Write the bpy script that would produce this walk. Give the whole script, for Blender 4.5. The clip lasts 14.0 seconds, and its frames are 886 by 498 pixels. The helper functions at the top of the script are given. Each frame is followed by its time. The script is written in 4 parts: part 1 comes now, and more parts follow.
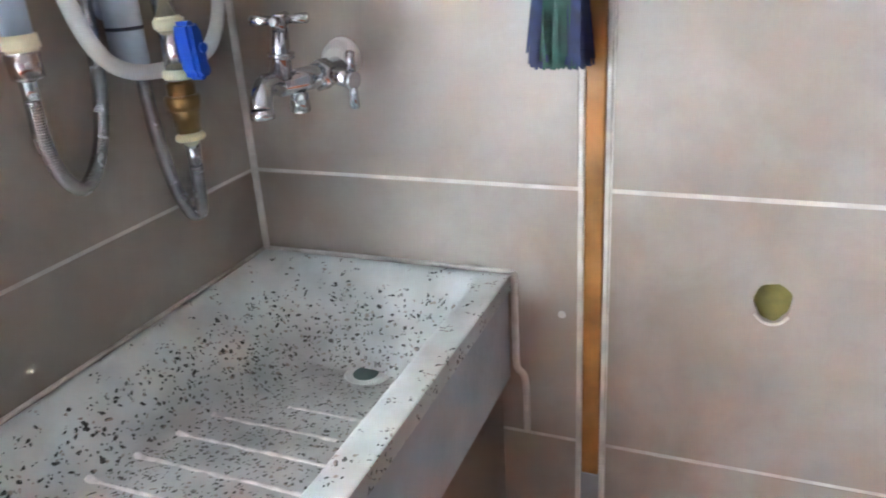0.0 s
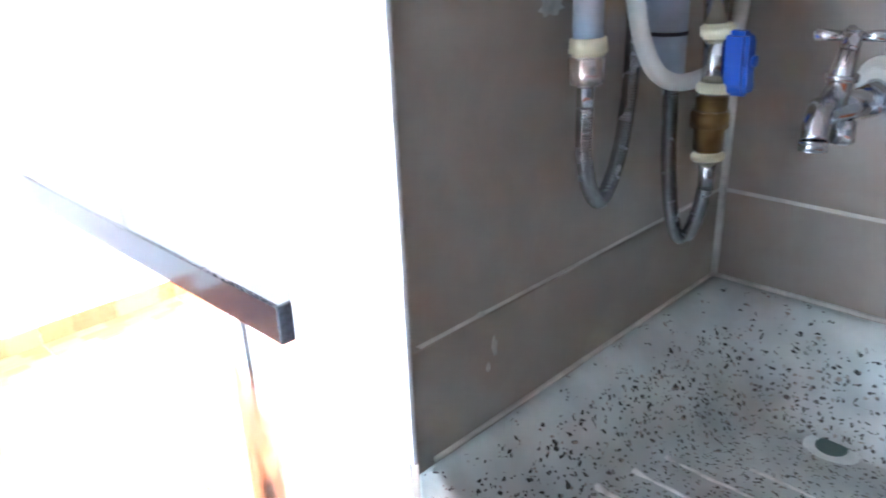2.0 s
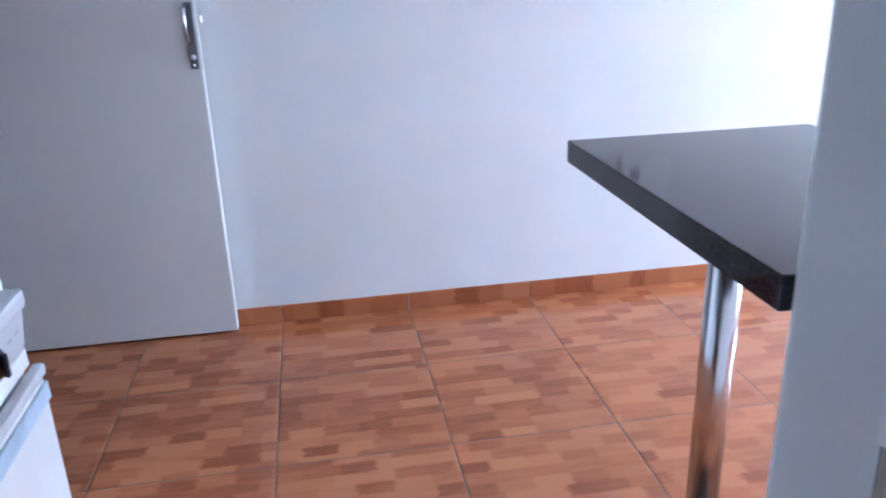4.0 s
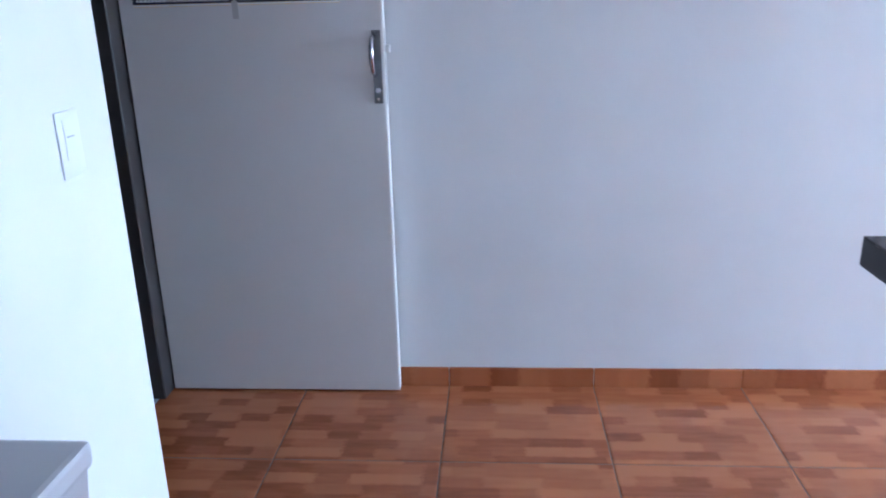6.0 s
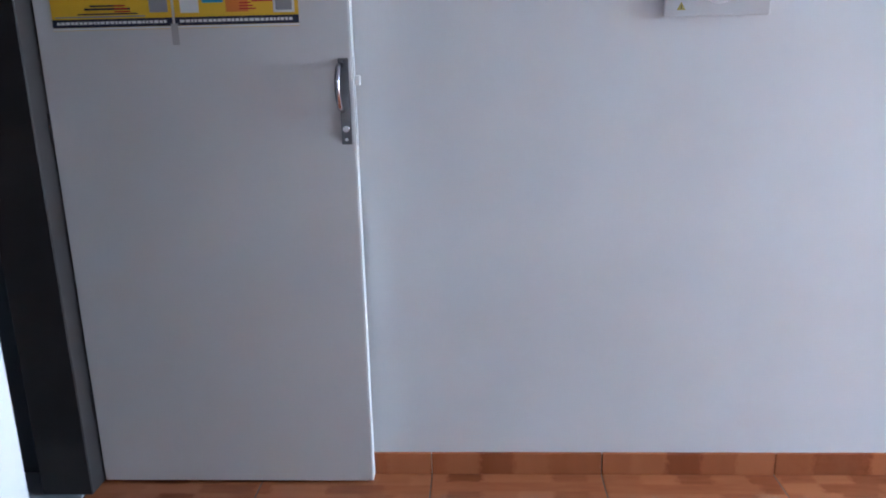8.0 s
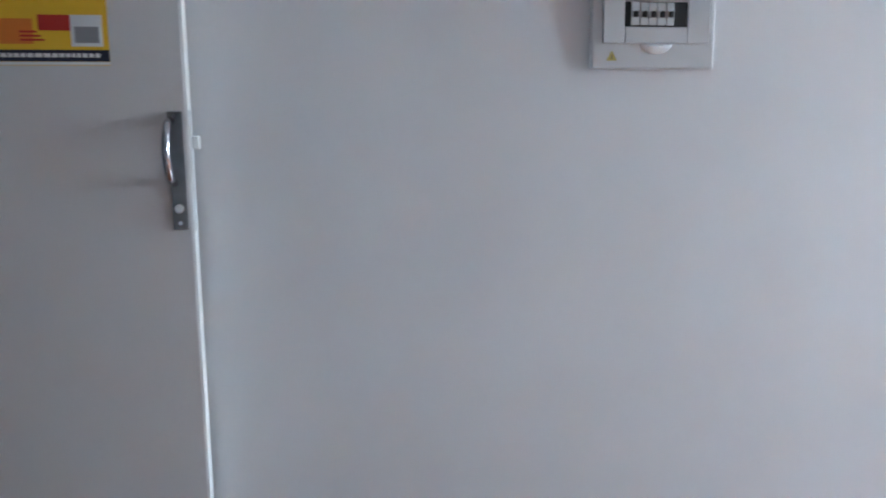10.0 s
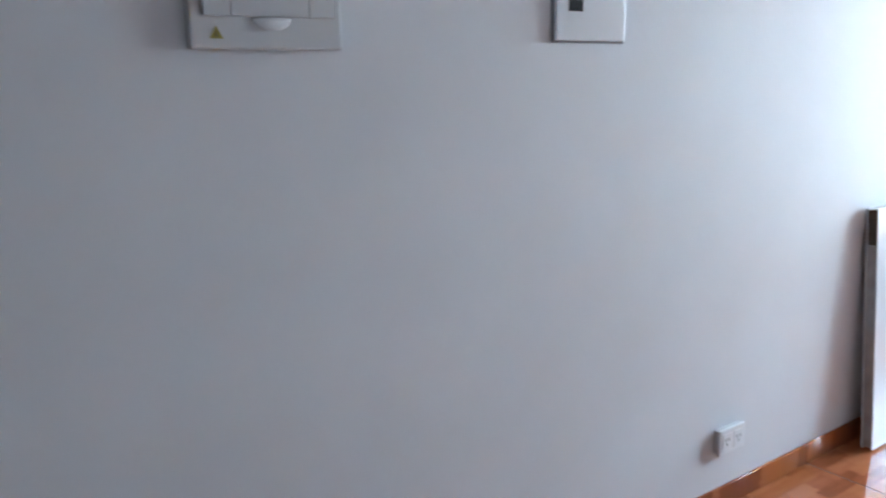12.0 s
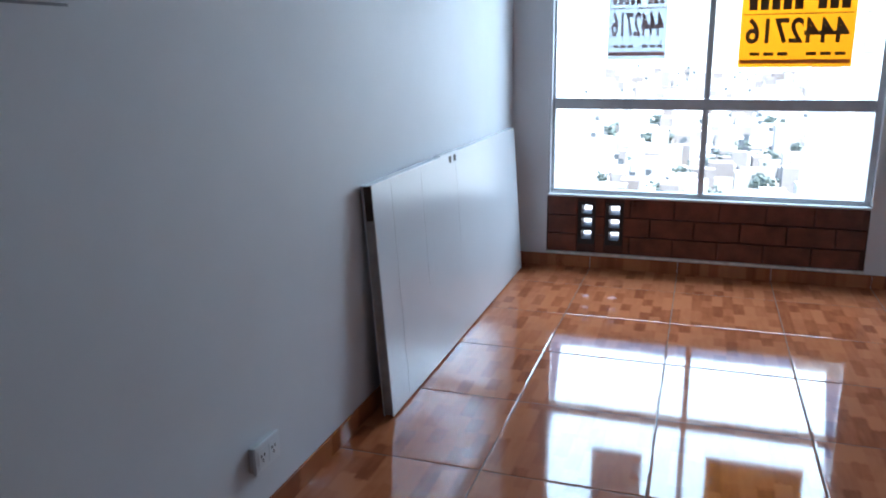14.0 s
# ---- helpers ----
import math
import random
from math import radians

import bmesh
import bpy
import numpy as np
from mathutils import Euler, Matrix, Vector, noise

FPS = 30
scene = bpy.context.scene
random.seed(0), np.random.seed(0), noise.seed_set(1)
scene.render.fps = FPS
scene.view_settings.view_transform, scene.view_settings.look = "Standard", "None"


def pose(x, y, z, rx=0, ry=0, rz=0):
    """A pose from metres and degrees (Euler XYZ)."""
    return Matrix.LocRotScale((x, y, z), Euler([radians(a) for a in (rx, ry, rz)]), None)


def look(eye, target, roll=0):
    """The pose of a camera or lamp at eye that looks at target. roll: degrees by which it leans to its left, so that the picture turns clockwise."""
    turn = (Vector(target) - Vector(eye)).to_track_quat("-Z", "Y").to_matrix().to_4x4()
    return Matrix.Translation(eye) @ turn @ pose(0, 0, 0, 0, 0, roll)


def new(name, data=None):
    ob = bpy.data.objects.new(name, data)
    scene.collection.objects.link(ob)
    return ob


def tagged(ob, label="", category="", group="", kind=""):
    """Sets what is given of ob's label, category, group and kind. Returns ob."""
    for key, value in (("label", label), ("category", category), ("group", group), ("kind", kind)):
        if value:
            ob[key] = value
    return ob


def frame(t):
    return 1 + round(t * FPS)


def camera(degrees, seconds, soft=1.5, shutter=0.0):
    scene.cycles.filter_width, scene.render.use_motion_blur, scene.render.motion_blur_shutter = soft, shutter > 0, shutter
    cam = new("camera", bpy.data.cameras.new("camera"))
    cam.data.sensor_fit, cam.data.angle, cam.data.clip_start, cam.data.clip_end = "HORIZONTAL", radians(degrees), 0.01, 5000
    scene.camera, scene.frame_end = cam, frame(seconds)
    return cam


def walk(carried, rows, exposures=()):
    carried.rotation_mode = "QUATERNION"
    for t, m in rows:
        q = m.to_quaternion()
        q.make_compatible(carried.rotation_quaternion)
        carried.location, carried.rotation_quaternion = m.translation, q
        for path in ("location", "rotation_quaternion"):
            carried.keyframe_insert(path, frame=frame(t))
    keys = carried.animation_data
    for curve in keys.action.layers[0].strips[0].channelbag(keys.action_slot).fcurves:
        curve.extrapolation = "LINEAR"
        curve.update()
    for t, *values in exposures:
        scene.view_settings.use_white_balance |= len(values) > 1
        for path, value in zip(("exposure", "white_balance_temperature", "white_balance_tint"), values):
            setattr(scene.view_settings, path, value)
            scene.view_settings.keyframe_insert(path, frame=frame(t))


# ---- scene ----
cam = camera(59.9, 14.0, soft=1.8, shutter=0.35)
PATH = [
    (0, (0.547, -2.977, 1.267), (2.253, -2.257, 0.51), -3.6),
    (0.4, (0.527, -2.958, 1.261), (2.183, -2.111, 0.525), -3.2),
    (1, (0.52, -2.862, 1.268), (2.053, -1.819, 0.517), -2.5),
    (1.5, (0.53, -2.787, 1.299), (1.912, -1.568, 0.522), -1.5),
    (2, (0.501, -2.707, 1.298), (1.799, -1.393, 0.531), -2.2),
    (2.2, (0.501, -2.726, 1.296), (1.695, -1.317, 0.527), -2.4),
    (2.6, (0.494, -2.836, 1.287), (1.44, -1.242, 0.534), -1.4),
    (3, (0.491, -2.903, 1.266), (1.183, -1.168, 0.552), -2.1),
    (3.2, (0.47, -2.922, 1.266), (1.066, -1.139, 0.582), -1.9),
    (3.4, (0.449, -2.912, 1.277), (0.952, -1.1, 0.596), -2.1),
    (4, (0.356, -2.83, 1.295), (0.658, -0.977, 0.606), -1.9),
    (4.2, (0.34, -2.788, 1.302), (0.595, -0.935, 0.595), -2.0),
    (6.5, (0.334, -2.356, 1.29), (0.066, -0.446, 0.763), -0.9),
    (6.7, (0.336, -2.331, 1.289), (0.03, -0.417, 0.796), -0.7),
    (7, (0.31, -2.282, 1.303), (0.066, -0.377, 0.744), -0.9),
    (7.1, (0.303, -2.262, 1.268), (0.122, -0.349, 0.715), -0.7),
    (9.5, (0.332, -1.681, 1.236), (0.301, 0.259, 0.749), -1.0),
    (9.8, (0.326, -1.615, 1.185), (0.421, 0.353, 0.844), -0.0),
    (10, (0.251, -1.541, 1.181), (0.54, 0.413, 0.866), -0.5),
    (10.5, (0.154, -1.431, 1.167), (0.755, 0.453, 0.866), -0.0),
    (11, (0.169, -1.377, 1.231), (0.961, 0.408, 0.801), 1.1),
    (11.6, (0.319, -1.252, 1.228), (1.306, 0.443, 0.84), -1.4),
    (12.4, (0.453, -1.218, 1.231), (1.733, 0.252, 0.783), -0.2),
    (13, (0.523, -1.106, 1.24), (2.127, 0.018, 0.837), -0.3),
    (13.6, (0.572, -1.055, 1.235), (2.379, -0.323, 0.793), -0.2),
    (14, (0.658, -1.043, 1.229), (2.494, -0.425, 0.734), -0.7),
]
EXPOSURE = [(0, 8.6, 6250, 12), (0.5, 8.75, 6050, 10), (1, 8.6, 5900, 9), (1.5, 8.45, 5750, 8), (2, 8.35, 5600, 8), (2.2, 7.95, 5550, 9), (2.4, 6.9, 5500, 12), (2.6, 5.8, 5450, 17), (3, 5.2, 5450, 20), (3.6, 4.95, 5350, 17), (4.2, 4.9, 5300, 14), (6.5, 4.5, 5200, 13), (7.2, 4.5, 5400, 14), (9.5, 4.2, 5850, 8), (10.5, 4.15, 5900, 8), (11.5, 3.8, 5850, 8), (12.5, 3.45, 5700, 8), (13, 2.9, 5600, 8), (13.5, 2.2, 5500, 9), (14, 2.1, 5500, 9)]
walk(cam, [(t, look(eye, target, roll)) for t, eye, target, roll in PATH], EXPOSURE)

# ---- world, sun, window light ----
world = bpy.data.worlds.new("sky")
scene.world = world
world.use_nodes = True
wn = world.node_tree.nodes
sky = wn.new("ShaderNodeTexSky")
sky.sky_type, sky.sun_disc = "NISHITA", False
sky.sun_elevation, sky.sun_rotation = radians(58), radians(200)
wn["Background"].inputs["Strength"].default_value = 0.15
world.node_tree.links.new(sky.outputs[0], wn["Background"].inputs["Color"])
sun = new("sun", bpy.data.lights.new("sun", "SUN"))
sun.data.energy, sun.data.angle, sun.data.color = 5.0, radians(0.5), (1.0, 0.95, 0.88)
sun.matrix_world = look((0, 0, 30), (10, 6, 0))
day = new("window_daylight", bpy.data.lights.new("window_daylight", "AREA"))
day.data.shape, day.data.size, day.data.size_y = "RECTANGLE", 1.9, 2.0
day.data.energy, day.data.color = 44, (0.76, 0.91, 1.0)
day.matrix_world = look((5.80, -1.05, 1.85), (0, -1.05, -2.2))


# ---- materials ----
def mat(name, color, rough=0.5, metal=0.0, var=0.08, scale=6.0, bump=0.0, bscale=60.0, coat=0.0, spec=0.5):
    """A surface with a coarse and a fine variation of its colour and gloss, and fine relief."""
    m = bpy.data.materials.new(name)
    m.use_nodes = True
    nt = m.node_tree
    b = nt.nodes["Principled BSDF"]
    co = nt.nodes.new("ShaderNodeTexCoord")
    big, small = nt.nodes.new("ShaderNodeTexNoise"), nt.nodes.new("ShaderNodeTexNoise")
    big.inputs["Scale"].default_value, small.inputs["Scale"].default_value = scale, bscale
    big.inputs["Detail"].default_value = 5
    for n in (big, small):
        nt.links.new(co.outputs["Object"], n.inputs["Vector"])
    ramp = nt.nodes.new("ShaderNodeValToRGB")
    lo, hi = [max(0, c * (1 - var)) for c in color], [min(1, c * (1 + var)) for c in color]
    ramp.color_ramp.elements[0].color, ramp.color_ramp.elements[1].color = (*lo, 1), (*hi, 1)
    ramp.color_ramp.elements[0].position, ramp.color_ramp.elements[1].position = 0.3, 0.7
    nt.links.new(big.outputs["Fac"], ramp.inputs["Fac"])
    nt.links.new(ramp.outputs["Color"], b.inputs["Base Color"])
    rr = nt.nodes.new("ShaderNodeMapRange")
    rr.inputs["To Min"].default_value, rr.inputs["To Max"].default_value = max(0, rough * 0.8), min(1, rough * 1.2)
    nt.links.new(big.outputs["Fac"], rr.inputs["Value"])
    nt.links.new(rr.outputs["Result"], b.inputs["Roughness"])
    b.inputs["Metallic"].default_value = metal
    b.inputs["Coat Weight"].default_value = coat
    b.inputs["Specular IOR Level"].default_value = spec
    if bump:
        bp = nt.nodes.new("ShaderNodeBump")
        bp.inputs["Strength"].default_value, bp.inputs["Distance"].default_value = bump, 0.004
        nt.links.new(small.outputs["Fac"], bp.inputs["Height"])
        nt.links.new(bp.outputs["Normal"], b.inputs["Normal"])
    return m


def mix_color(nt, fac, a, b):
    n = nt.nodes.new("ShaderNodeMix")
    n.data_type = "RGBA"
    for sock, v in ((n.inputs["Factor"], fac), (n.inputs["A"], a), (n.inputs["B"], b)):
        if isinstance(v, (tuple, float, int)):
            sock.default_value = v
        else:
            nt.links.new(v, sock)
    return n.outputs["Result"]


def floor_tile_material():
    """Glazed tile with a printed parquet of short brown blocks, shifted from tile to tile."""
    m = mat("parquet_tile", (0.3, 0.12, 0.05), 0.055, coat=0.0, bump=0.035, bscale=7, spec=0.42)
    nt = m.node_tree
    b = nt.nodes["Principled BSDF"]
    co, info = nt.nodes.new("ShaderNodeTexCoord"), nt.nodes.new("ShaderNodeObjectInfo")
    off = nt.nodes.new("ShaderNodeVectorMath")
    off.operation = "MULTIPLY_ADD"
    nt.links.new(info.outputs["Random"], off.inputs[0])
    off.inputs[1].default_value = (3.7, 5.05, 0)
    nt.links.new(co.outputs["Object"], off.inputs[2])
    # block edges wander a little, as the print is soft
    wob, sway = nt.nodes.new("ShaderNodeTexNoise"), nt.nodes.new("ShaderNodeVectorMath")
    wob.inputs["Scale"].default_value, wob.inputs["Detail"].default_value = 55, 4
    nt.links.new(off.outputs[0], wob.inputs["Vector"])
    sway.operation = "MULTIPLY_ADD"
    sway.inputs[1].default_value = (0.034, 0.011, 0)
    nt.links.new(wob.outputs["Color"], sway.inputs[0])
    nt.links.new(off.outputs[0], sway.inputs[2])
    soft = None
    for dx, dy in ((-0.006, -0.0035), (0.006, -0.0015), (-0.003, 0.0025), (0.004, 0.0045), (0.0, 0.0)):
        shift, br = nt.nodes.new("ShaderNodeVectorMath"), nt.nodes.new("ShaderNodeTexBrick")
        shift.inputs[1].default_value = (dx, dy, 0)
        nt.links.new(sway.outputs[0], shift.inputs[0])
        br.inputs["Scale"].default_value = 1.0
        br.inputs["Brick Width"].default_value, br.inputs["Row Height"].default_value = 0.165, 0.0489
        br.inputs["Mortar Size"].default_value = 0.0
        br.inputs["Color1"].default_value, br.inputs["Color2"].default_value = (0, 0, 0, 1), (0.2, 0.2, 0.2, 1)
        br.offset, br.offset_frequency, br.squash, br.squash_frequency = 0.38, 3, 0.62, 2
        nt.links.new(shift.outputs[0], br.inputs["Vector"])
        if soft is None:
            soft = br.outputs["Color"]
        else:
            add = nt.nodes.new("ShaderNodeMath")
            nt.links.new(soft, add.inputs[0])
            nt.links.new(br.outputs["Color"], add.inputs[1])
            soft = add.outputs[0]
    # streaks along the blocks
    stretch, streak = nt.nodes.new("ShaderNodeVectorMath"), nt.nodes.new("ShaderNodeTexNoise")
    stretch.operation = "MULTIPLY"
    stretch.inputs[1].default_value = (9, 42, 1)
    nt.links.new(off.outputs[0], stretch.inputs[0])
    streak.inputs["Scale"].default_value, streak.inputs["Detail"].default_value = 1.0, 5
    nt.links.new(stretch.outputs[0], streak.inputs["Vector"])
    tone = nt.nodes.new("ShaderNodeMath")
    tone.operation = "MULTIPLY_ADD"
    tone.inputs[1].default_value = 0.75
    nt.links.new(streak.outputs["Fac"], tone.inputs[0])
    nt.links.new(soft, tone.inputs[2])
    shades = nt.nodes.new("ShaderNodeValToRGB")
    el = shades.color_ramp.elements
    el[0].position, el[0].color = 0.36, (0.44, 0.155, 0.066, 1)
    el[1].position, el[1].color = 1.0, (0.245, 0.070, 0.029, 1)
    mid = el.new(0.72)
    mid.color = (0.35, 0.112, 0.045, 1)
    half = nt.nodes.new("ShaderNodeMath")
    half.operation = "MULTIPLY"
    half.inputs[1].default_value = 0.72
    nt.links.new(tone.outputs[0], half.inputs[0])
    nt.links.new(half.outputs[0], shades.inputs["Fac"])
    nt.links.new(shades.outputs["Color"], b.inputs["Base Color"])
    return m


def terrazzo_material():
    """Pale cement with dark stone chips of two sizes and a greenish bloom."""
    m = mat("terrazzo", (0.53, 0.565, 0.55), 0.45, var=0.2, scale=13, bump=0.15, bscale=120)
    nt = m.node_tree
    b = nt.nodes["Principled BSDF"]
    old = b.inputs["Base Color"].links[0].from_socket
    co = nt.nodes.new("ShaderNodeTexCoord")
    warp = nt.nodes.new("ShaderNodeTexNoise")
    warp.inputs["Scale"].default_value = 60
    nt.links.new(co.outputs["Object"], warp.inputs["Vector"])
    push = nt.nodes.new("ShaderNodeVectorMath")
    push.operation = "MULTIPLY_ADD"
    push.inputs[1].default_value = (0.016, 0.02, 0.014)
    nt.links.new(warp.outputs["Color"], push.inputs[0])
    nt.links.new(co.outputs["Object"], push.inputs[2])
    col = old
    pos, sepz, worn = nt.nodes.new("ShaderNodeTexCoord"), nt.nodes.new("ShaderNodeSeparateXYZ"), nt.nodes.new("ShaderNodeMapRange")
    nt.links.new(pos.outputs["Object"], sepz.inputs[0])
    nt.links.new(sepz.outputs["Z"], worn.inputs["Value"])
    for k, v in (("From Min", 0.785), ("From Max", 0.725), ("To Min", 0.0), ("To Max", 0.46)):
        worn.inputs[k].default_value = v
    patch, dens, show = nt.nodes.new("ShaderNodeTexNoise"), nt.nodes.new("ShaderNodeMath"), nt.nodes.new("ShaderNodeMath")
    patch.inputs["Scale"].default_value = 34
    nt.links.new(pos.outputs["Object"], patch.inputs["Vector"])
    dens.operation, show.operation = "ADD", "GREATER_THAN"
    nt.links.new(patch.outputs["Fac"], dens.inputs[0])
    nt.links.new(worn.outputs["Result"], dens.inputs[1])
    nt.links.new(dens.outputs[0], show.inputs[0])
    show.inputs[1].default_value = 0.565
    for sc, lim, shade, keep in ((108, 0.28, (0.017, 0.018, 0.02, 1), 0.3), (150, 0.27, (0.06, 0.06, 0.062, 1), 0.4), (120, 0.27, (0.28, 0.24, 0.21, 1), 0.7)):
        v = nt.nodes.new("ShaderNodeTexVoronoi")
        v.inputs["Scale"].default_value = sc
        nt.links.new(push.outputs[0], v.inputs["Vector"])
        lt = nt.nodes.new("ShaderNodeMath")
        lt.operation = "LESS_THAN"
        lt.inputs[1].default_value = lim
        nt.links.new(v.outputs["Distance"], lt.inputs[0])
        sep = nt.nodes.new("ShaderNodeSeparateColor")
        nt.links.new(v.outputs["Color"], sep.inputs[0])
        gt = nt.nodes.new("ShaderNodeMath")
        gt.operation = "GREATER_THAN"
        gt.inputs[1].default_value = keep
        nt.links.new(sep.outputs[0], gt.inputs[0])
        mul = nt.nodes.new("ShaderNodeMath")
        mul.operation = "MULTIPLY"
        nt.links.new(lt.outputs[0], mul.inputs[0])
        nt.links.new(gt.outputs[0], mul.inputs[1])
        also = nt.nodes.new("ShaderNodeMath")
        also.operation = "MULTIPLY"
        nt.links.new(mul.outputs[0], also.inputs[0])
        nt.links.new(show.outputs[0], also.inputs[1])
        mul = also
        col = mix_color(nt, mul.outputs[0], col, shade)
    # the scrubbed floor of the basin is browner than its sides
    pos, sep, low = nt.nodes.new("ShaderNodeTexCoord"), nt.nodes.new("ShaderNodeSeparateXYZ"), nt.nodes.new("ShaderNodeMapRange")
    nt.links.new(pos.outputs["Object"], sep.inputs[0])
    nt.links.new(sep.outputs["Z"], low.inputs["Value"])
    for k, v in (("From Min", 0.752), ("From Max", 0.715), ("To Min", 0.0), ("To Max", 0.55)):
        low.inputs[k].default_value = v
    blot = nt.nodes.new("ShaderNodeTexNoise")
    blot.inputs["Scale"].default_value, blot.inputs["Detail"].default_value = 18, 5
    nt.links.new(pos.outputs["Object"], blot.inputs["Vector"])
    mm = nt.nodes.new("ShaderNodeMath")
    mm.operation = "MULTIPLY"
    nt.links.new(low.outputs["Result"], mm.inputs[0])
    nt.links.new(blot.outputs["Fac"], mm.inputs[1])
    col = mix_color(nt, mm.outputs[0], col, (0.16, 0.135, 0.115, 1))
    nt.links.new(col, b.inputs["Base Color"])
    return m


def wall_tile_material():
    """Taupe glazed tile with cloudy warm and pale patches."""
    m = mat("taupe_wall_tile", (0.38, 0.345, 0.305), 0.40, var=0.12, scale=3.2, bump=0.05, bscale=26)
    nt = m.node_tree
    b = nt.nodes["Principled BSDF"]
    old = b.inputs["Base Color"].links[0].from_socket
    co = nt.nodes.new("ShaderNodeTexCoord")
    for sc, lo, hi, top, c in ((2.6, 0.44, 0.66, 0.6, (0.28, 0.21, 0.155, 1)), (5.5, 0.48, 0.68, 0.5, (0.48, 0.455, 0.42, 1)), (40, 0.45, 0.75, 0.2, (0.27, 0.24, 0.21, 1))):
        n, r = nt.nodes.new("ShaderNodeTexNoise"), nt.nodes.new("ShaderNodeMapRange")
        n.inputs["Scale"].default_value, n.inputs["Detail"].default_value, n.inputs["Distortion"].default_value = sc, 6, 0.6
        nt.links.new(co.outputs["Object"], n.inputs["Vector"])
        r.inputs["From Min"].default_value, r.inputs["From Max"].default_value, r.inputs["To Max"].default_value = lo, hi, top
        nt.links.new(n.outputs["Fac"], r.inputs["Value"])
        old = mix_color(nt, r.outputs["Result"], old, c)
    info, share = nt.nodes.new("ShaderNodeObjectInfo"), nt.nodes.new("ShaderNodeMath")
    share.operation = "MULTIPLY"
    share.inputs[1].default_value = 0.4
    nt.links.new(info.outputs["Random"], share.inputs[0])
    old = mix_color(nt, share.outputs[0], old, (0.31, 0.235, 0.18, 1))
    nt.links.new(old, b.inputs["Base Color"])
    return m


def glass_material():
    m = bpy.data.materials.new("window_glass")
    m.use_nodes = True
    nt = m.node_tree
    nt.nodes.remove(nt.nodes["Principled BSDF"])
    clear, gloss, mx = nt.nodes.new("ShaderNodeBsdfTransparent"), nt.nodes.new("ShaderNodeBsdfGlossy"), nt.nodes.new("ShaderNodeMixShader")
    clear.inputs["Color"].default_value = (0.95, 0.97, 0.97, 1)
    gloss.inputs["Roughness"].default_value = 0.02
    fr = nt.nodes.new("ShaderNodeFresnel")
    nt.links.new(fr.outputs[0], mx.inputs[0])
    nt.links.new(clear.outputs[0], mx.inputs[1])
    nt.links.new(gloss.outputs[0], mx.inputs[2])
    nt.links.new(mx.outputs[0], nt.nodes["Material Output"].inputs["Surface"])
    return m


M_WALL = mat("white_wall_paint", (0.71, 0.72, 0.74), 0.62, var=0.03, scale=3.5, bump=0.07, bscale=60)
# grey picked for the unseen kitchen walls so less light bounces into the nook
M_KITCHEN = mat("bounce_cut_grey", (0.36, 0.375, 0.38), 0.6, var=0.05, scale=3)
M_CEIL = mat("ceiling_paint", (0.62, 0.62, 0.61), 0.8, var=0.02, bump=0.1)
M_SLAB = mat("mortar_bed", (0.16, 0.095, 0.06), 0.9, var=0.2, scale=20)
M_FLOOR = floor_tile_material()
M_WTILE = wall_tile_material()
M_GROUT = mat("pale_grout", (0.64, 0.61, 0.565), 0.8, var=0.2, scale=25, bump=0.3)
M_TERR = terrazzo_material()
M_CEMENT = mat("grey_cement_render", (0.42, 0.455, 0.49), 0.6, var=0.12, scale=9, bump=0.25, bscale=80)
M_DRAIN = mat("pale_plastic", (0.62, 0.66, 0.63), 0.4, var=0.1, scale=40)
M_DARKHOLE = mat("drain_water", (0.16, 0.22, 0.21), 0.1)
M_CHROME = mat("chrome", (0.52, 0.52, 0.55), 0.12, 1.0, var=0.04)
M_DULL = mat("dull_nickel", (0.21, 0.21, 0.22), 0.35, 1.0, var=0.1, scale=30)
M_NICKEL = mat("warm_nickel", (0.62, 0.55, 0.52), 0.25, 0.9, var=0.1, scale=40)
M_STOVE = mat("grey_stove_paint", (0.46, 0.45, 0.48), 0.35, var=0.06, scale=9)
M_STEEL = mat("brushed_steel", (0.62, 0.62, 0.63), 0.22, 1.0, var=0.06, scale=20)
def braid_material():
    """Steel wire braid: fine rings across the hose."""
    m = mat("braided_steel_hose", (0.40, 0.40, 0.41), 0.26, 0.95, var=0.1, scale=60)
    nt = m.node_tree
    co, wave, bp = nt.nodes.new("ShaderNodeTexCoord"), nt.nodes.new("ShaderNodeTexWave"), nt.nodes.new("ShaderNodeBump")
    wave.bands_direction = "Z"
    wave.inputs["Scale"].default_value, wave.inputs["Distortion"].default_value, wave.inputs["Detail Scale"].default_value = 105, 1.2, 3
    nt.links.new(co.outputs["Object"], wave.inputs["Vector"])
    bp.inputs["Strength"].default_value, bp.inputs["Distance"].default_value = 0.7, 0.0012
    nt.links.new(wave.outputs["Fac"], bp.inputs["Height"])
    nt.links.new(bp.outputs["Normal"], nt.nodes["Principled BSDF"].inputs["Normal"])
    return m


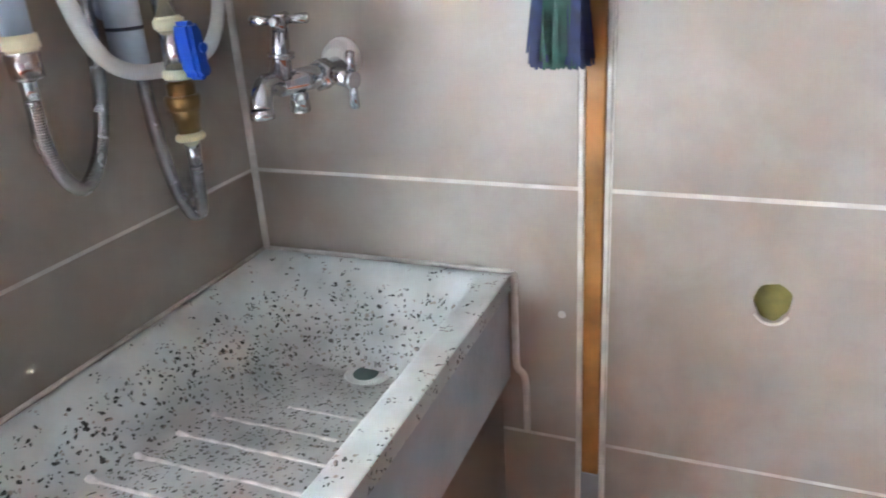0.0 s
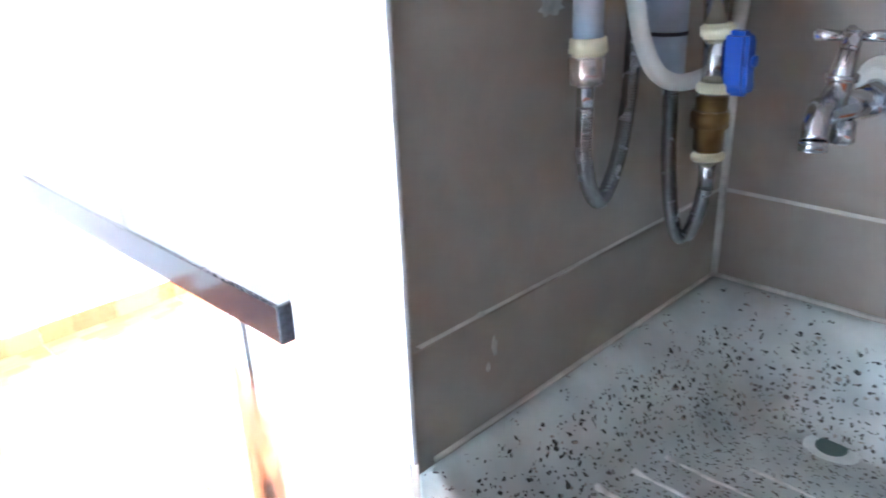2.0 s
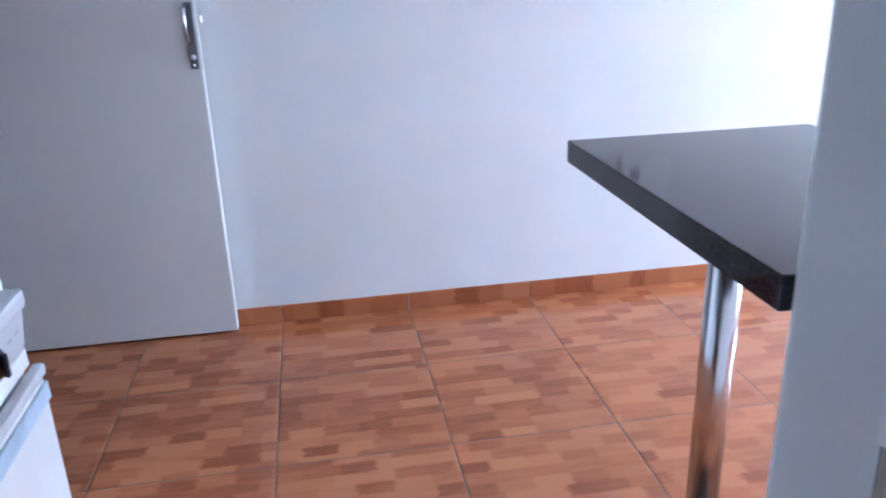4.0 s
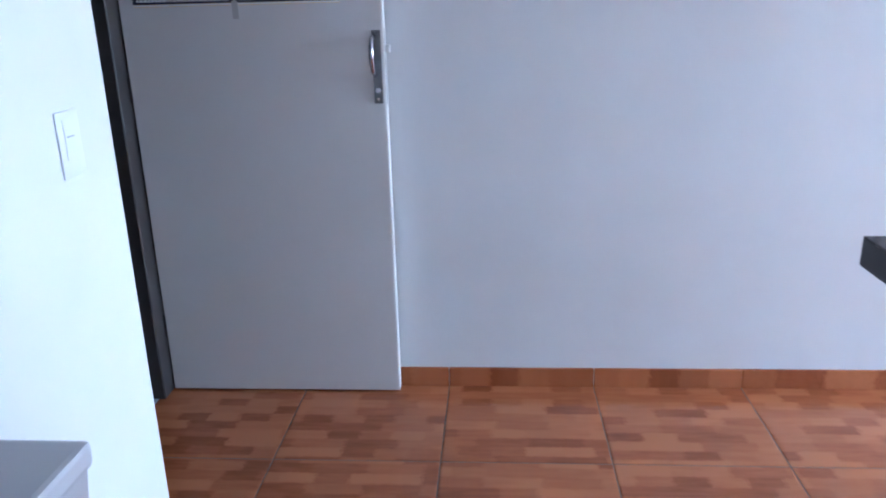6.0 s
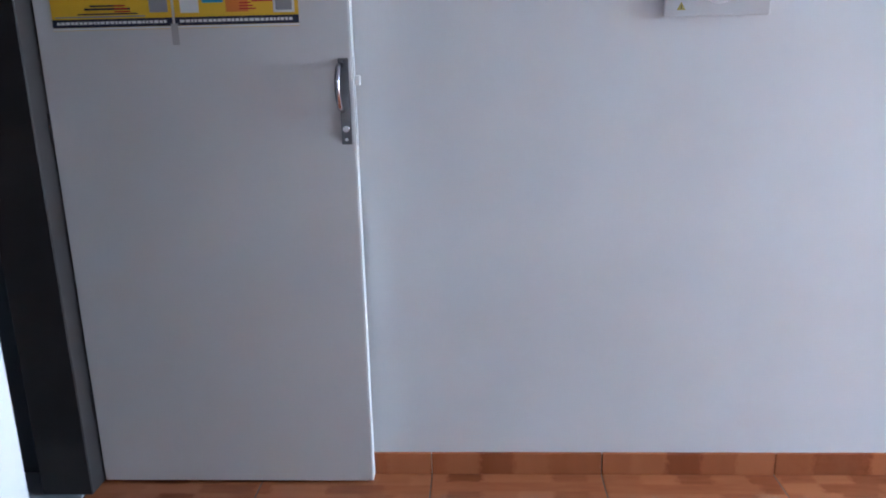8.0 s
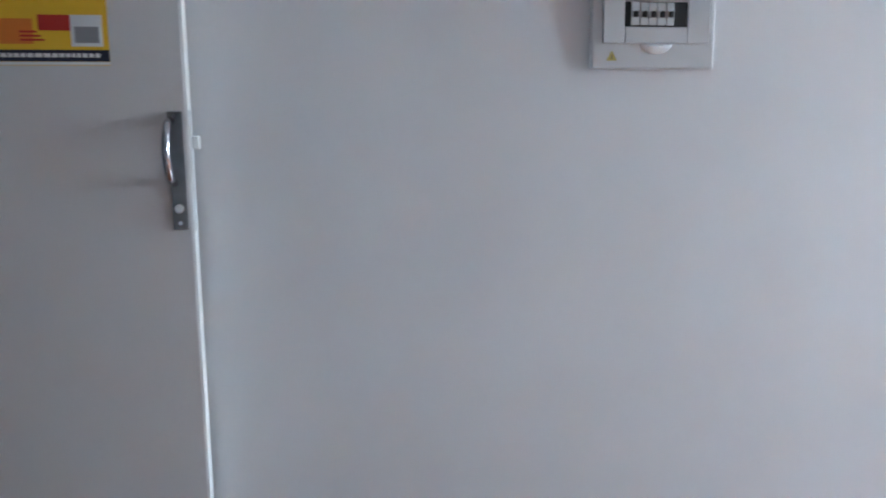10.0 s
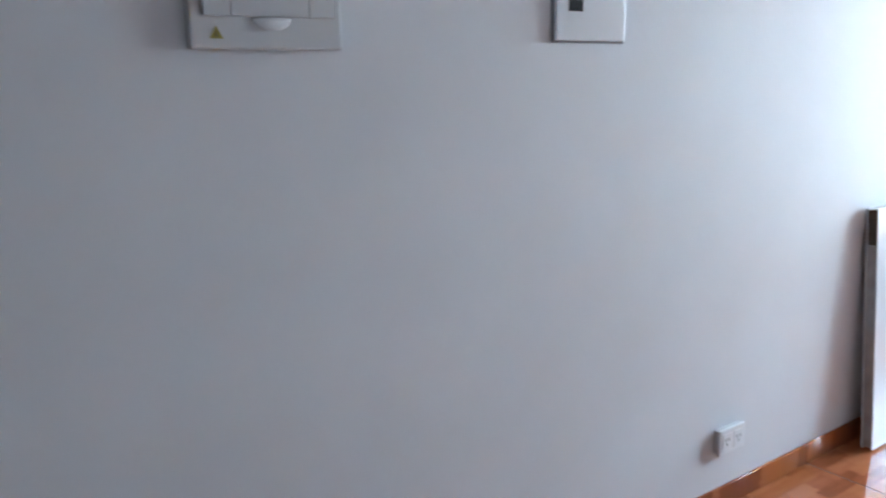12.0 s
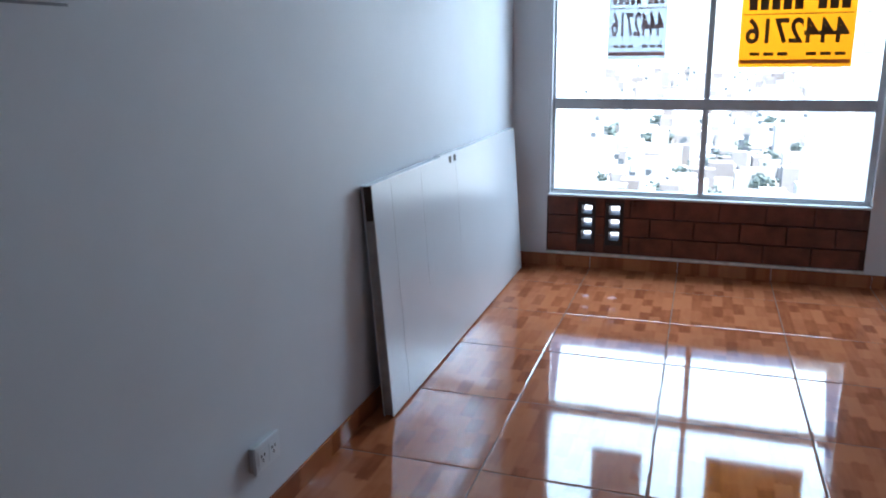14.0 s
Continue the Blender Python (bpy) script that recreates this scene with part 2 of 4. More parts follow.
M_BRAID = braid_material()
M_BRASS = mat("aged_brass", (0.24, 0.15, 0.065), 0.3, 0.9, var=0.25, scale=40)
M_TEFLON = mat("cream_thread_seal", (0.78, 0.71, 0.50), 0.6, var=0.1, scale=60)
M_PVC = mat("white_pvc", (0.74, 0.75, 0.72), 0.4, var=0.05)
M_BLUE = mat("blue_plastic_lever", (0.015, 0.09, 0.50), 0.35, var=0.1)
M_BLUEGREY = mat("blue_grey_plastic", (0.40, 0.48, 0.58), 0.35, var=0.15, scale=30)
M_BLACK = mat("black_plastic", (0.012, 0.012, 0.013), 0.28)
M_GRANITE = mat("black_granite", (0.022, 0.021, 0.026), 0.09, var=0.5, scale=160, spec=0.32)
M_DOOR = mat("grey_beige_door_laminate", (0.68, 0.665, 0.665), 0.42, var=0.03, scale=2, bump=0.05)
M_DOOREDGE = mat("white_door_edge", (0.78, 0.78, 0.77), 0.4, var=0.04)
M_FRAME = mat("dark_brown_metal_frame", (0.035, 0.030, 0.030), 0.4, var=0.15, scale=10)
# one dark blue-grey on every wall of the corridor
M_CORR = mat("dark_corridor_wall", (0.10, 0.11, 0.13), 0.8, var=0.1)
M_WPLAST = mat("white_switch_plastic", (0.76, 0.78, 0.80), 0.3, var=0.02)
M_GPLAST = mat("light_grey_plastic", (0.60, 0.61, 0.62), 0.35, var=0.03)
M_ALU = mat("window_aluminium", (0.56, 0.56, 0.58), 0.35, 0.3, var=0.06, scale=15)
M_BRICK = mat("varnished_dark_brick", (0.125, 0.036, 0.020), 0.3, var=0.45, scale=11, bump=0.4, bscale=70)
M_BRICKJ = mat("dark_brick_joint", (0.075, 0.027, 0.018), 0.6, var=0.2)
M_PANEL = mat("white_panel_laminate", (0.70, 0.72, 0.75), 0.22, var=0.03, scale=1.5)
M_DARKWOOD = mat("dark_wood_core", (0.06, 0.045, 0.035), 0.7, var=0.3, scale=30)
M_WOOD = mat("varnished_orange_wood", (0.34, 0.145, 0.033), 0.4, var=0.35, scale=16, bump=0.2)
M_BRUSHB = mat("blue_bristles", (0.004, 0.012, 0.06), 0.6, var=0.4, scale=60)
M_BRUSHG = mat("green_bristles", (0.002, 0.045, 0.026), 0.6, var=0.4, scale=60)
M_ENAMEL = mat("white_enamel", (0.74, 0.72, 0.73), 0.25, var=0.03)
M_YELLOW = mat("yellow_paper", (0.80, 0.50, 0.03), 0.5, var=0.04)
M_ORANGE = mat("orange_print", (0.70, 0.20, 0.03), 0.5)
M_NAVY = mat("dark_navy_print", (0.018, 0.02, 0.045), 0.5)
M_REDORANGE = mat("red_orange_print", (0.62, 0.09, 0.02), 0.5)
M_REDP = mat("red_print", (0.50, 0.03, 0.02), 0.5)
M_BLUEP = mat("sky_blue_print", (0.05, 0.32, 0.55), 0.5)
M_PAPER = mat("white_paper", (0.78, 0.78, 0.78), 0.6)
M_GREYP = mat("grey_print", (0.30, 0.30, 0.32), 0.6)
M_PINK = mat("faded_pink_print", (0.62, 0.36, 0.34), 0.6)
M_GLASS = glass_material()
def varied(name, low, high):
    """A plaster whose tone changes from block to block."""
    m = mat(name, low, 0.85)
    nt = m.node_tree
    geo = nt.nodes.new("ShaderNodeNewGeometry")
    nt.links.new(mix_color(nt, geo.outputs["Random Per Island"], (*low, 1), (*high, 1)), nt.nodes["Principled BSDF"].inputs["Base Color"])
    return m


M_HOLE = mat("yellow_pvc_pipe", (0.17, 0.15, 0.035), 0.6, var=0.3, scale=40)


# ---- mesh helpers ----
def part(name, bm, material, parent=None, label=""):
    me = bpy.data.meshes.new(name)
    bm.to_mesh(me)
    bm.free()
    me.materials.append(material)
    ob = new(name, me)
    if parent:
        ob.parent = parent
    if label:
        ob["label"] = label
    return ob


def thing(name, label, category, group="", kind=""):
    return tagged(new(name), label, category, group, kind)


def box(x0, x1, y0, y1, z0, z1, bevel=0.0, seg=2, bm=None):
    bm2 = bmesh.new()
    bmesh.ops.create_cube(bm2, size=1)
    bmesh.ops.scale(bm2, vec=(x1 - x0, y1 - y0, z1 - z0), verts=bm2.verts)
    bmesh.ops.translate(bm2, vec=((x0 + x1) / 2, (y0 + y1) / 2, (z0 + z1) / 2), verts=bm2.verts)
    if bevel:
        bmesh.ops.bevel(bm2, geom=bm2.edges[:], offset=bevel, segments=seg, affect="EDGES", profile=0.6)
    return join(bm, bm2)


def join(a, b):
    """Adds mesh b to mesh a."""
    if a is None:
        return b
    me = bpy.data.meshes.new("tmp")
    b.to_mesh(me)
    b.free()
    a.from_mesh(me)
    bpy.data.meshes.remove(me)
    return a


def smooth(bm):
    for f in bm.faces:
        f.smooth = True
    return bm


def rod(a, b, r, r2=None, n=20, bevel=0.0):
    """A round bar from a to b."""
    a, b = Vector(a), Vector(b)
    bm = bmesh.new()
    bmesh.ops.create_cone(bm, cap_ends=True, segments=n, radius1=r, radius2=r if r2 is None else r2, depth=(b - a).length)
    for f in bm.faces:
        f.smooth = len(f.verts) == 4
    if bevel:
        caps = [e for e in bm.edges if any(len(f.verts) > 4 for f in e.link_faces)]
        bmesh.ops.bevel(bm, geom=caps, offset=bevel, segments=2, affect="EDGES")
    q = (b - a).to_track_quat("Z", "Y").to_matrix().to_4x4()
    bmesh.ops.transform(bm, matrix=Matrix.Translation((a + b) / 2) @ q, verts=bm.verts)
    return bm


def tube(points, r, n=12, steps=8):
    """A round hose along a smooth line through the points."""
    P = [Vector(p) for p in points]
    P = [2 * P[0] - P[1]] + P + [2 * P[-1] - P[-2]]
    line = []
    for i in range(1, len(P) - 2):
        for k in range(steps):
            t = k / steps
            a, b, c, d = P[i - 1], P[i], P[i + 1], P[i + 2]
            line.append(0.5 * ((2 * b) + (c - a) * t + (2 * a - 5 * b + 4 * c - d) * t * t + (3 * b - a - 3 * c + d) * t ** 3))
    line.append(P[-2])
    bm = bmesh.new()
    rings, side = [], Vector((0.3, 1, 0.2))
    for i, p in enumerate(line):
        d = (line[min(i + 1, len(line) - 1)] - line[max(i - 1, 0)]).normalized()
        u = (side - d * side.dot(d)).normalized()
        v = d.cross(u)
        side = u
        rings.append([bm.verts.new(p + r * (math.cos(a) * u + math.sin(a) * v)) for a in [2 * math.pi * k / n for k in range(n)]])
    for s, e in zip(rings, rings[1:]):
        for k in range(n):
            bm.faces.new((s[k], s[(k + 1) % n], e[(k + 1) % n], e[k])).smooth = True
    bm.faces.new(rings[0][::-1])
    bm.faces.new(rings[-1])
    return bm


def prism(outline, axis, lo, hi, bevel=0.0):
    """An outline (pairs) drawn out along an axis."""
    bm = bmesh.new()
    def at(p, h):
        return {"x": (h, p[0], p[1]), "y": (p[0], h, p[1]), "z": (p[0], p[1], h)}[axis]
    a, b = [bm.verts.new(at(p, lo)) for p in outline], [bm.verts.new(at(p, hi)) for p in outline]
    bm.faces.new(a)
    bm.faces.new(b[::-1])
    for i in range(len(outline)):
        j = (i + 1) % len(outline)
        bm.faces.new((a[j], a[i], b[i], b[j]))
    bmesh.ops.recalc_face_normals(bm, faces=bm.faces)
    if bevel:
        bmesh.ops.bevel(bm, geom=bm.edges[:], offset=bevel, segments=2, affect="EDGES")
    return bm


def structure(name, bm, material, label):
    return tagged(part(name, bm, material), label, name.split("_")[0], kind="structure")


def piece(mesh, name, parent, m):
    ob = new(name, mesh)
    ob.parent = parent
    ob.matrix_basis = m
    return ob


def mesh_of(bm, name, material):
    me = bpy.data.meshes.new(name)
    bm.to_mesh(me)
    bm.free()
    me.materials.append(material)
    return me


def writing(name, text, size, material, parent, m, width=None):
    cu = bpy.data.curves.new(name, "FONT")
    cu.body, cu.size, cu.extrude, cu.align_x, cu.align_y = text, size, 0.0003, "CENTER", "CENTER"
    cu.offset = 0.022 * size
    tmp = bpy.data.objects.new(name, cu)
    scene.collection.objects.link(tmp)
    bpy.context.view_layer.update()
    me = bpy.data.meshes.new_from_object(tmp.evaluated_get(bpy.context.evaluated_depsgraph_get()))
    bpy.data.objects.remove(tmp)
    me.materials.clear()
    me.materials.append(material)
    ob = new(name, me)
    ob.parent = parent
    xs = [v.co.x for v in me.vertices]
    s = width / (max(xs) - min(xs)) if width else 1
    ob.matrix_basis = m @ Matrix.Diagonal((s, 1, 1, 1))
    return ob


# ---- the setting ----
H = 2.32
XW, YP, YN, XE, XF = 5.04, -2.075, -2.24, 0.915, 1.536
structure("floor", box(-2.2, 5.3, -4.4, 0.2, -0.16, -0.0012), M_SLAB, "brown mortar bed under glazed brown parquet-print tiles")
structure("ceiling", box(-2.2, 5.3, -4.4, 0.2, H, H + 0.12), M_CEIL, "plain dull white painted ceiling")
structure("wall_north", box(-2.2, 5.3, 0.0, 0.15, -0.005, H), M_WALL, "long white painted wall of the living room")
# wall with the window: beside, above and below the opening
WY0, WY1, WZ0, WZ1 = -0.213, -1.90, 0.43, 1.95
bm = box(XW, XW + 0.15, WY0, 0, -0.005, H)
bm = box(XW, XW + 0.15, -3.7, WY1, -0.005, H, bm=bm)
bm = box(XW, XW + 0.15, WY1, WY0, WZ1, H, bm=bm)
bm = box(XW, XW + 0.15, WY1, WY0, -0.005, 0.085, bm=bm)
structure("wall_east", bm, M_WALL, "white wall around the living room window")
bm = prism([(XE + 0.003, YN + 0.012), (0.884, -2.10), (0.898, YP), (1.686, YP), (1.686, YN + 0.012)], "z", -0.005, H, 0.003)
structure("wall_south", bm, M_WALL, "white partition between living room and laundry nook")
structure("wall_living_south", box(1.686, XW + 0.15, -3.85, -3.7, -0.005, H), M_WALL, "white wall closing the living room")
bm = box(-0.75, -0.40, -1.87, -1.0, -0.005, H, 0.004, 1)
structure("wall_west", bm, M_WALL, "white wall beside the entrance with switch and socket")
# unseen kitchen walls, toned grey to keep the nook dim
structure("wall_kitchen_west", box(-0.75, -0.62, -4.3, -1.87, -0.005, H), M_KITCHEN, "unseen kitchen wall behind the stove, greyed to cut bounced light")
structure("wall_kitchen_south", box(-0.75, XF + 0.15, -4.4, -4.3, -0.005, H), M_KITCHEN, "unseen wall closing the kitchen, greyed to cut bounced light")
structure("wall_nook", box(XF + 0.012, 1.686, -4.3, YN + 0.0115, -0.005, H), M_WALL, "tiled far wall of the laundry nook")
# entrance wall with the doorway, and a dark corridor behind it
bm = box(-0.95, -0.82, -1.0, -0.95, -0.005, H)
bm = box(-0.95, -0.82, -0.95, 0.0, 2.09, H, bm=bm)
bm = box(-0.95, -0.75, -1.12, -1.0, -0.005, H, bm=bm)
structure("wall_entrance", bm, M_WALL, "white wall over the entrance doorway")
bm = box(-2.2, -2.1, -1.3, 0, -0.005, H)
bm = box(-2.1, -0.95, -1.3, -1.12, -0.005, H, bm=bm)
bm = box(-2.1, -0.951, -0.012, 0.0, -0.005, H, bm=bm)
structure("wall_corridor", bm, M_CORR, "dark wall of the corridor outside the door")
structure("floor_corridor", box(-2.1, -0.835, -1.12, -0.012, -0.005, 0.004), mat("grey_stone_sill", (0.28, 0.30, 0.33), 0.4, var=0.1), "grey stone floor of the outer corridor")


# ---- entrance: frame, open door, posters ----
fr = tagged(new("door_frame"), "dark brown painted metal door frame around the entrance", "door frame", kind="structure")
part("jamb", box(-0.955, -0.806, -0.132, -0.006, 0.004, 2.09, 0.003, 1), M_FRAME, fr)
part("jamb", box(-0.955, -0.806, -0.998, -0.95, 0.004, 2.09, 0.003, 1), M_FRAME, fr)
part("lintel", box(-0.955, -0.806, -0.95, -0.132, 2.05, 2.09, 0.003, 1), M_FRAME, fr)

DY = -0.062
door = tagged(new("door_1"), "open grey-beige entrance door standing against the white wall", "door", kind="structure")
part("door_panel", box(-0.80, -0.003, DY, DY + 0.04, 0.01, 2.05, 0.0015, 1), M_DOOR, door)
part("door_edge", box(-0.0025, 0.0, DY + 0.0005, DY + 0.0395, 0.01, 2.05), M_DOOREDGE, door, "white edge band of the door")
hd = part("handle_plate", box(-0.036, -0.009, DY - 0.005, DY - 0.0005, 0.995, 1.212, 0.002, 2), M_DULL, door, "chrome backplate of the pull handle")
part("grip", smooth(tube([(-0.030, DY - 0.004, 1.195), (-0.032, DY - 0.03, 1.185), (-0.034, DY - 0.042, 1.14), (-0.032, DY - 0.03, 1.095), (-0.030, DY - 0.004, 1.082)], 0.0075)), M_CHROME, hd, "curved chrome pull grip")
part("cylinder", rod((-0.0225, DY - 0.005, 1.035), (-0.0225, DY - 0.012, 1.035), 0.009, bevel=0.001), M_STEEL, hd)
part("screw", rod((-0.0225, DY - 0.005, 1.008), (-0.0225, DY - 0.007, 1.008), 0.004), M_CHROME, hd)
part("screw", rod((-0.0225, DY - 0.005, 1.203), (-0.0225, DY - 0.007, 1.203), 0.004), M_CHROME, hd)
lk = part("lock_faceplate", box(0.0004, 0.002, DY + 0.010, DY + 0.030, 0.99, 1.215), M_GPLAST, door, "pale lock faceplate on the door edge")
part("latch_bolt", box(0.0022, 0.016, DY + 0.013, DY + 0.027, 1.143, 1.168, 0.002, 1), M_DOOREDGE, lk, "protruding chrome latch bolt")
part("inner_handle_plate", box(-0.052, -0.014, DY + 0.0405, DY + 0.045, 0.995, 1.212, 0.002, 2), M_STEEL, door)
for z in (0.25, 1.05, 1.82):
    part("hinge", rod((-0.804, DY + 0.005, z - 0.04), (-0.804, DY + 0.005, z + 0.04), 0.007), M_FRAME, door)


def poster(x0, x1, mats, seed):
    """A yellow advert sheet: coloured blocks, a dark strip with a line of small print."""
    rnd = random.Random(seed)
    y = DY - 0.0008
    p = thing("poster", "yellow printed advert sheet with a dark footer on the door", "poster", "adverts on the door")
    part("sheet", box(x0, x1, y, DY - 0.0002, 1.2930, 1.5330), M_YELLOW, p)
    part("footer", box(x0, x1, y - 0.0006, y - 0.0001, 1.3000, 1.3200), M_NAVY, p, "dark footer strip with small pale print")
    part("margin", box(x0, x1, y - 0.0004, y - 0.0001, 1.2940, 1.2995), M_PAPER, p)
    bm, x = None, x0 + 0.012
    while x < x1 - 0.02:
        w = rnd.uniform(0.006, 0.012)
        bm = box(x, x + w, y - 0.0012, y - 0.0007, 1.3070, 1.3140, bm=bm)
        x += w + 0.0025
    part("small_print", bm, M_PAPER, p)
    w = x1 - x0
    for name, a, b, z0, z1, m in mats:
        part(name, box(x0 + a * w, x0 + b * w, y - (0.0012 if name == "code_block" else 0.0006), y - 0.0001, z0, z1), m, p)
    rows = None
    for k in range(3):
        rows = box(x0 + 0.53 * w, x0 + (0.66 - 0.02 * k) * w, y - 0.0012, y - 0.0007, 1.3350 + 0.007 * k, 1.3385 + 0.007 * k, bm=rows)
    part("caption_lines", rows, M_REDP, p)
    number = Matrix(((1, 0, 0, (x0 + x1) / 2), (0, 0, -1, y - 0.0008), (0, 1, 0, 1.4560), (0, 0, 0, 1)))
    writing("phone_number", "4442716", 0.125, M_REDORANGE, p, number, w * 0.93)
    for k in range(7):
        if k != 3:
            part("small_number", box(x0 + (0.04 + 0.048 * k) * w, x0 + (0.08 + 0.048 * k) * w, y - 0.0008, y - 0.0003, 1.3895, 1.3975), M_ORANGE, p)
    return p


poster(-0.755, -0.447, [("code_patch", 0.82, 0.97, 1.3330, 1.3800, M_GREYP), ("logo_oval", 0.28, 0.66, 1.3410, 1.3460, M_NAVY), ("logo_swash", 0.33, 0.6, 1.3490, 1.3530, M_NAVY), ("slogan_line", 0.22, 0.72, 1.3300, 1.3335, M_NAVY), ("grey_rule", 0.03, 0.78, 1.3235, 1.3270, M_GREYP)], 1)
poster(-0.44, -0.127, [("code_patch", 0.80, 0.97, 1.3260, 1.3800, M_PAPER), ("code_block", 0.82, 0.95, 1.3320, 1.3600, M_GREYP), ("list_patch", 0.05, 0.2, 1.3300, 1.3800, M_PAPER), ("blue_patch", 0.23, 0.4, 1.3530, 1.3780, M_BLUEP), ("orange_patch", 0.42, 0.6, 1.3300, 1.3730, M_ORANGE), ("red_patch", 0.63, 0.8, 1.3530, 1.3800, M_REDP)], 2)
tape = thing("adhesive_tape", "strip of clear adhesive tape under the posters", "tape")
part("tape_strip", box(-0.452, -0.434, DY - 0.0022, DY - 0.0016, 1.253, 1.305), mat("clear_tape", (0.46, 0.45, 0.45), 0.3), tape)

# ---- west wall: switch and socket ----
XS = -0.40
sw = thing("light_switch", "white plastic single light switch on the white wall", "light switch")
part("plate", box(XS + 0.0003, XS + 0.0038, -1.192, -1.120, 1.016, 1.130, 0.002, 2), M_WPLAST, sw)
part("rocker", prism([(XS + 0.0037, 1.046), (XS + 0.0043, 1.046), (XS + 0.0052, 1.084), (XS + 0.0043, 1.116), (XS + 0.0037, 1.116)], "y", -1.174, -1.138, 0.0006), M_WPLAST, sw)
part("slot", box(XS + 0.0040, XS + 0.0055, -1.168, -1.144, 1.0850, 1.0868), M_GREYP, sw)
so = thing("wall_socket", "white double power socket on the white wall", "socket")
part("plate", box(XS + 0.0003, XS + 0.005, -1.483, -1.370, 1.044, 1.114, 0.002, 2), M_WPLAST, so)
for yy in (-1.455, -1.405):
    part("socket_face", box(XS + 0.0048, XS + 0.0062, yy - 0.02, yy + 0.02, 1.055, 1.103, 0.001, 1), M_WPLAST, so)
    for dy, dz in ((0.0, 0.008), (0.0, -0.008), (-0.014, 0.0)):
        part("pin_hole", box(XS + 0.0058, XS + 0.0067, yy + dy - 0.004, yy + dy + 0.004, 1.079 + dz - 0.0018, 1.079 + dz + 0.0018), M_BLACK, so)

# ---- north wall: breaker panel, fibre box, low socket ----
bp = thing("breaker_panel", "light grey plastic circuit breaker panel set in the wall", "breaker panel")
X0, X1, Z0, Z1 = 0.781, 1.043, 1.293, 1.545
part("frame", box(X0, X1, -0.018, -0.0005, Z0, Z1, 0.006, 3), M_GPLAST, bp)
bm = box(X0 + 0.022, X0 + 0.066, -0.024, -0.0185, Z0 + 0.05, Z1 - 0.02, 0.0015, 1)
bm = box(X1 - 0.062, X1 - 0.014, -0.024, -0.0185, Z0 + 0.05, Z1 - 0.02, 0.0015, 1, bm=bm)
bm = box(X0 + 0.0665, X1 - 0.0625, -0.024, -0.0185, Z0 + 0.05, Z0 + 0.082, 0.0015, 1, bm=bm)
bm = box(X0 + 0.0665, X1 - 0.0625, -0.024, -0.0185, Z0 + 0.132, Z1 - 0.02, 0.0015, 1, bm=bm)
part("cover", bm, M_GPLAST, bp)
part("cover_groove", box(X1 - 0.0135, X1 - 0.011, -0.0195, -0.0184, Z0 + 0.052, Z1 - 0.02), M_GREYP, bp)
part("breaker_window", box(X0 + 0.0665, X1 - 0.0625, -0.0195, -0.0182, Z0 + 0.083, Z0 + 0.131), M_BLACK, bp, "black recessed breaker window")
for k in range(5):
    br = part("breaker", box(X0 + 0.079 + 0.0185 * k, X0 + 0.0955 + 0.0185 * k, -0.025, -0.0197, Z0 + 0.085, Z0 + 0.130, 0.001, 1), M_GPLAST, bp, "small grey circuit breaker")
    part("toggle", box(X0 + 0.083 + 0.0185 * k, X0 + 0.0915 + 0.0185 * k, -0.031, -0.0252, Z0 + 0.100, Z0 + 0.112, 0.001, 1), M_BLACK, br)
n = bmesh.new()
bmesh.ops.create_uvsphere(n, u_segments=20, v_segments=10, radius=1)
bmesh.ops.bisect_plane(n, geom=n.verts[:] + n.edges[:] + n.faces[:], plane_co=(0, 0, 0), plane_no=(0, 0, 1), clear_outer=True)
bmesh.ops.scale(n, vec=(0.034, 0.006, 0.02), verts=n.verts)
bmesh.ops.translate(n, vec=(X0 + 0.135, -0.0192, Z0 + 0.049), verts=n.verts)
part("thumb_notch", smooth(n), M_WPLAST, bp, "pale rounded finger pull")
part("warning_sticker", prism([(X0 + 0.031, Z0 + 0.016), (X0 + 0.053, Z0 + 0.016), (X0 + 0.042, Z0 + 0.036)], "y", -0.0186, -0.0182), mat("yellow_sticker", (0.42, 0.36, 0.08), 0.5), bp, "small yellow triangular warning sticker")
part("warning_mark", prism([(X0 + 0.0405, Z0 + 0.019), (X0 + 0.0435, Z0 + 0.019), (X0 + 0.042, Z0 + 0.031)], "y", -0.019, -0.0187), M_BLACK, bp)
part("lid", box(X0 + 0.052, X1 + 0.03, -0.085, -0.0245, Z0 + 0.142, Z0 + 0.146, 0.001, 1), mat("smoked_plastic", (0.10, 0.11, 0.13), 0.2), bp, "raised smoked plastic lid")

fb = thing("fibre_terminal_box", "flat white wall box with a small dark square", "terminal box")
part("cover", box(1.545, 1.753, -0.012, -0.004, 1.317, 1.58, 0.0025, 2), M_WPLAST, fb)
# solid grey sheet wider than the cover, drawing its shadow line on the wall
part("shadow_rim", box(1.541, 1.757, -0.0038, -0.0005, 1.3125, 1.584), M_GREYP, fb, "grey rim standing in for the shadow around the cover")
part("dark_square", box(1.581, 1.622, -0.0132, -0.0122, 1.377, 1.417, 0.0004, 1), M_BLACK, fb)
ls = thing("wall_socket", "white double power socket low on the wall", "socket")
part("back_box", box(2.177, 2.285, -0.016, -0.0005, 0.186, 0.257, 0.002, 1), M_GPLAST, ls)
part("plate", box(2.172, 2.290, -0.024, -0.0162, 0.183, 0.260, 0.003, 2), M_WPLAST, ls)
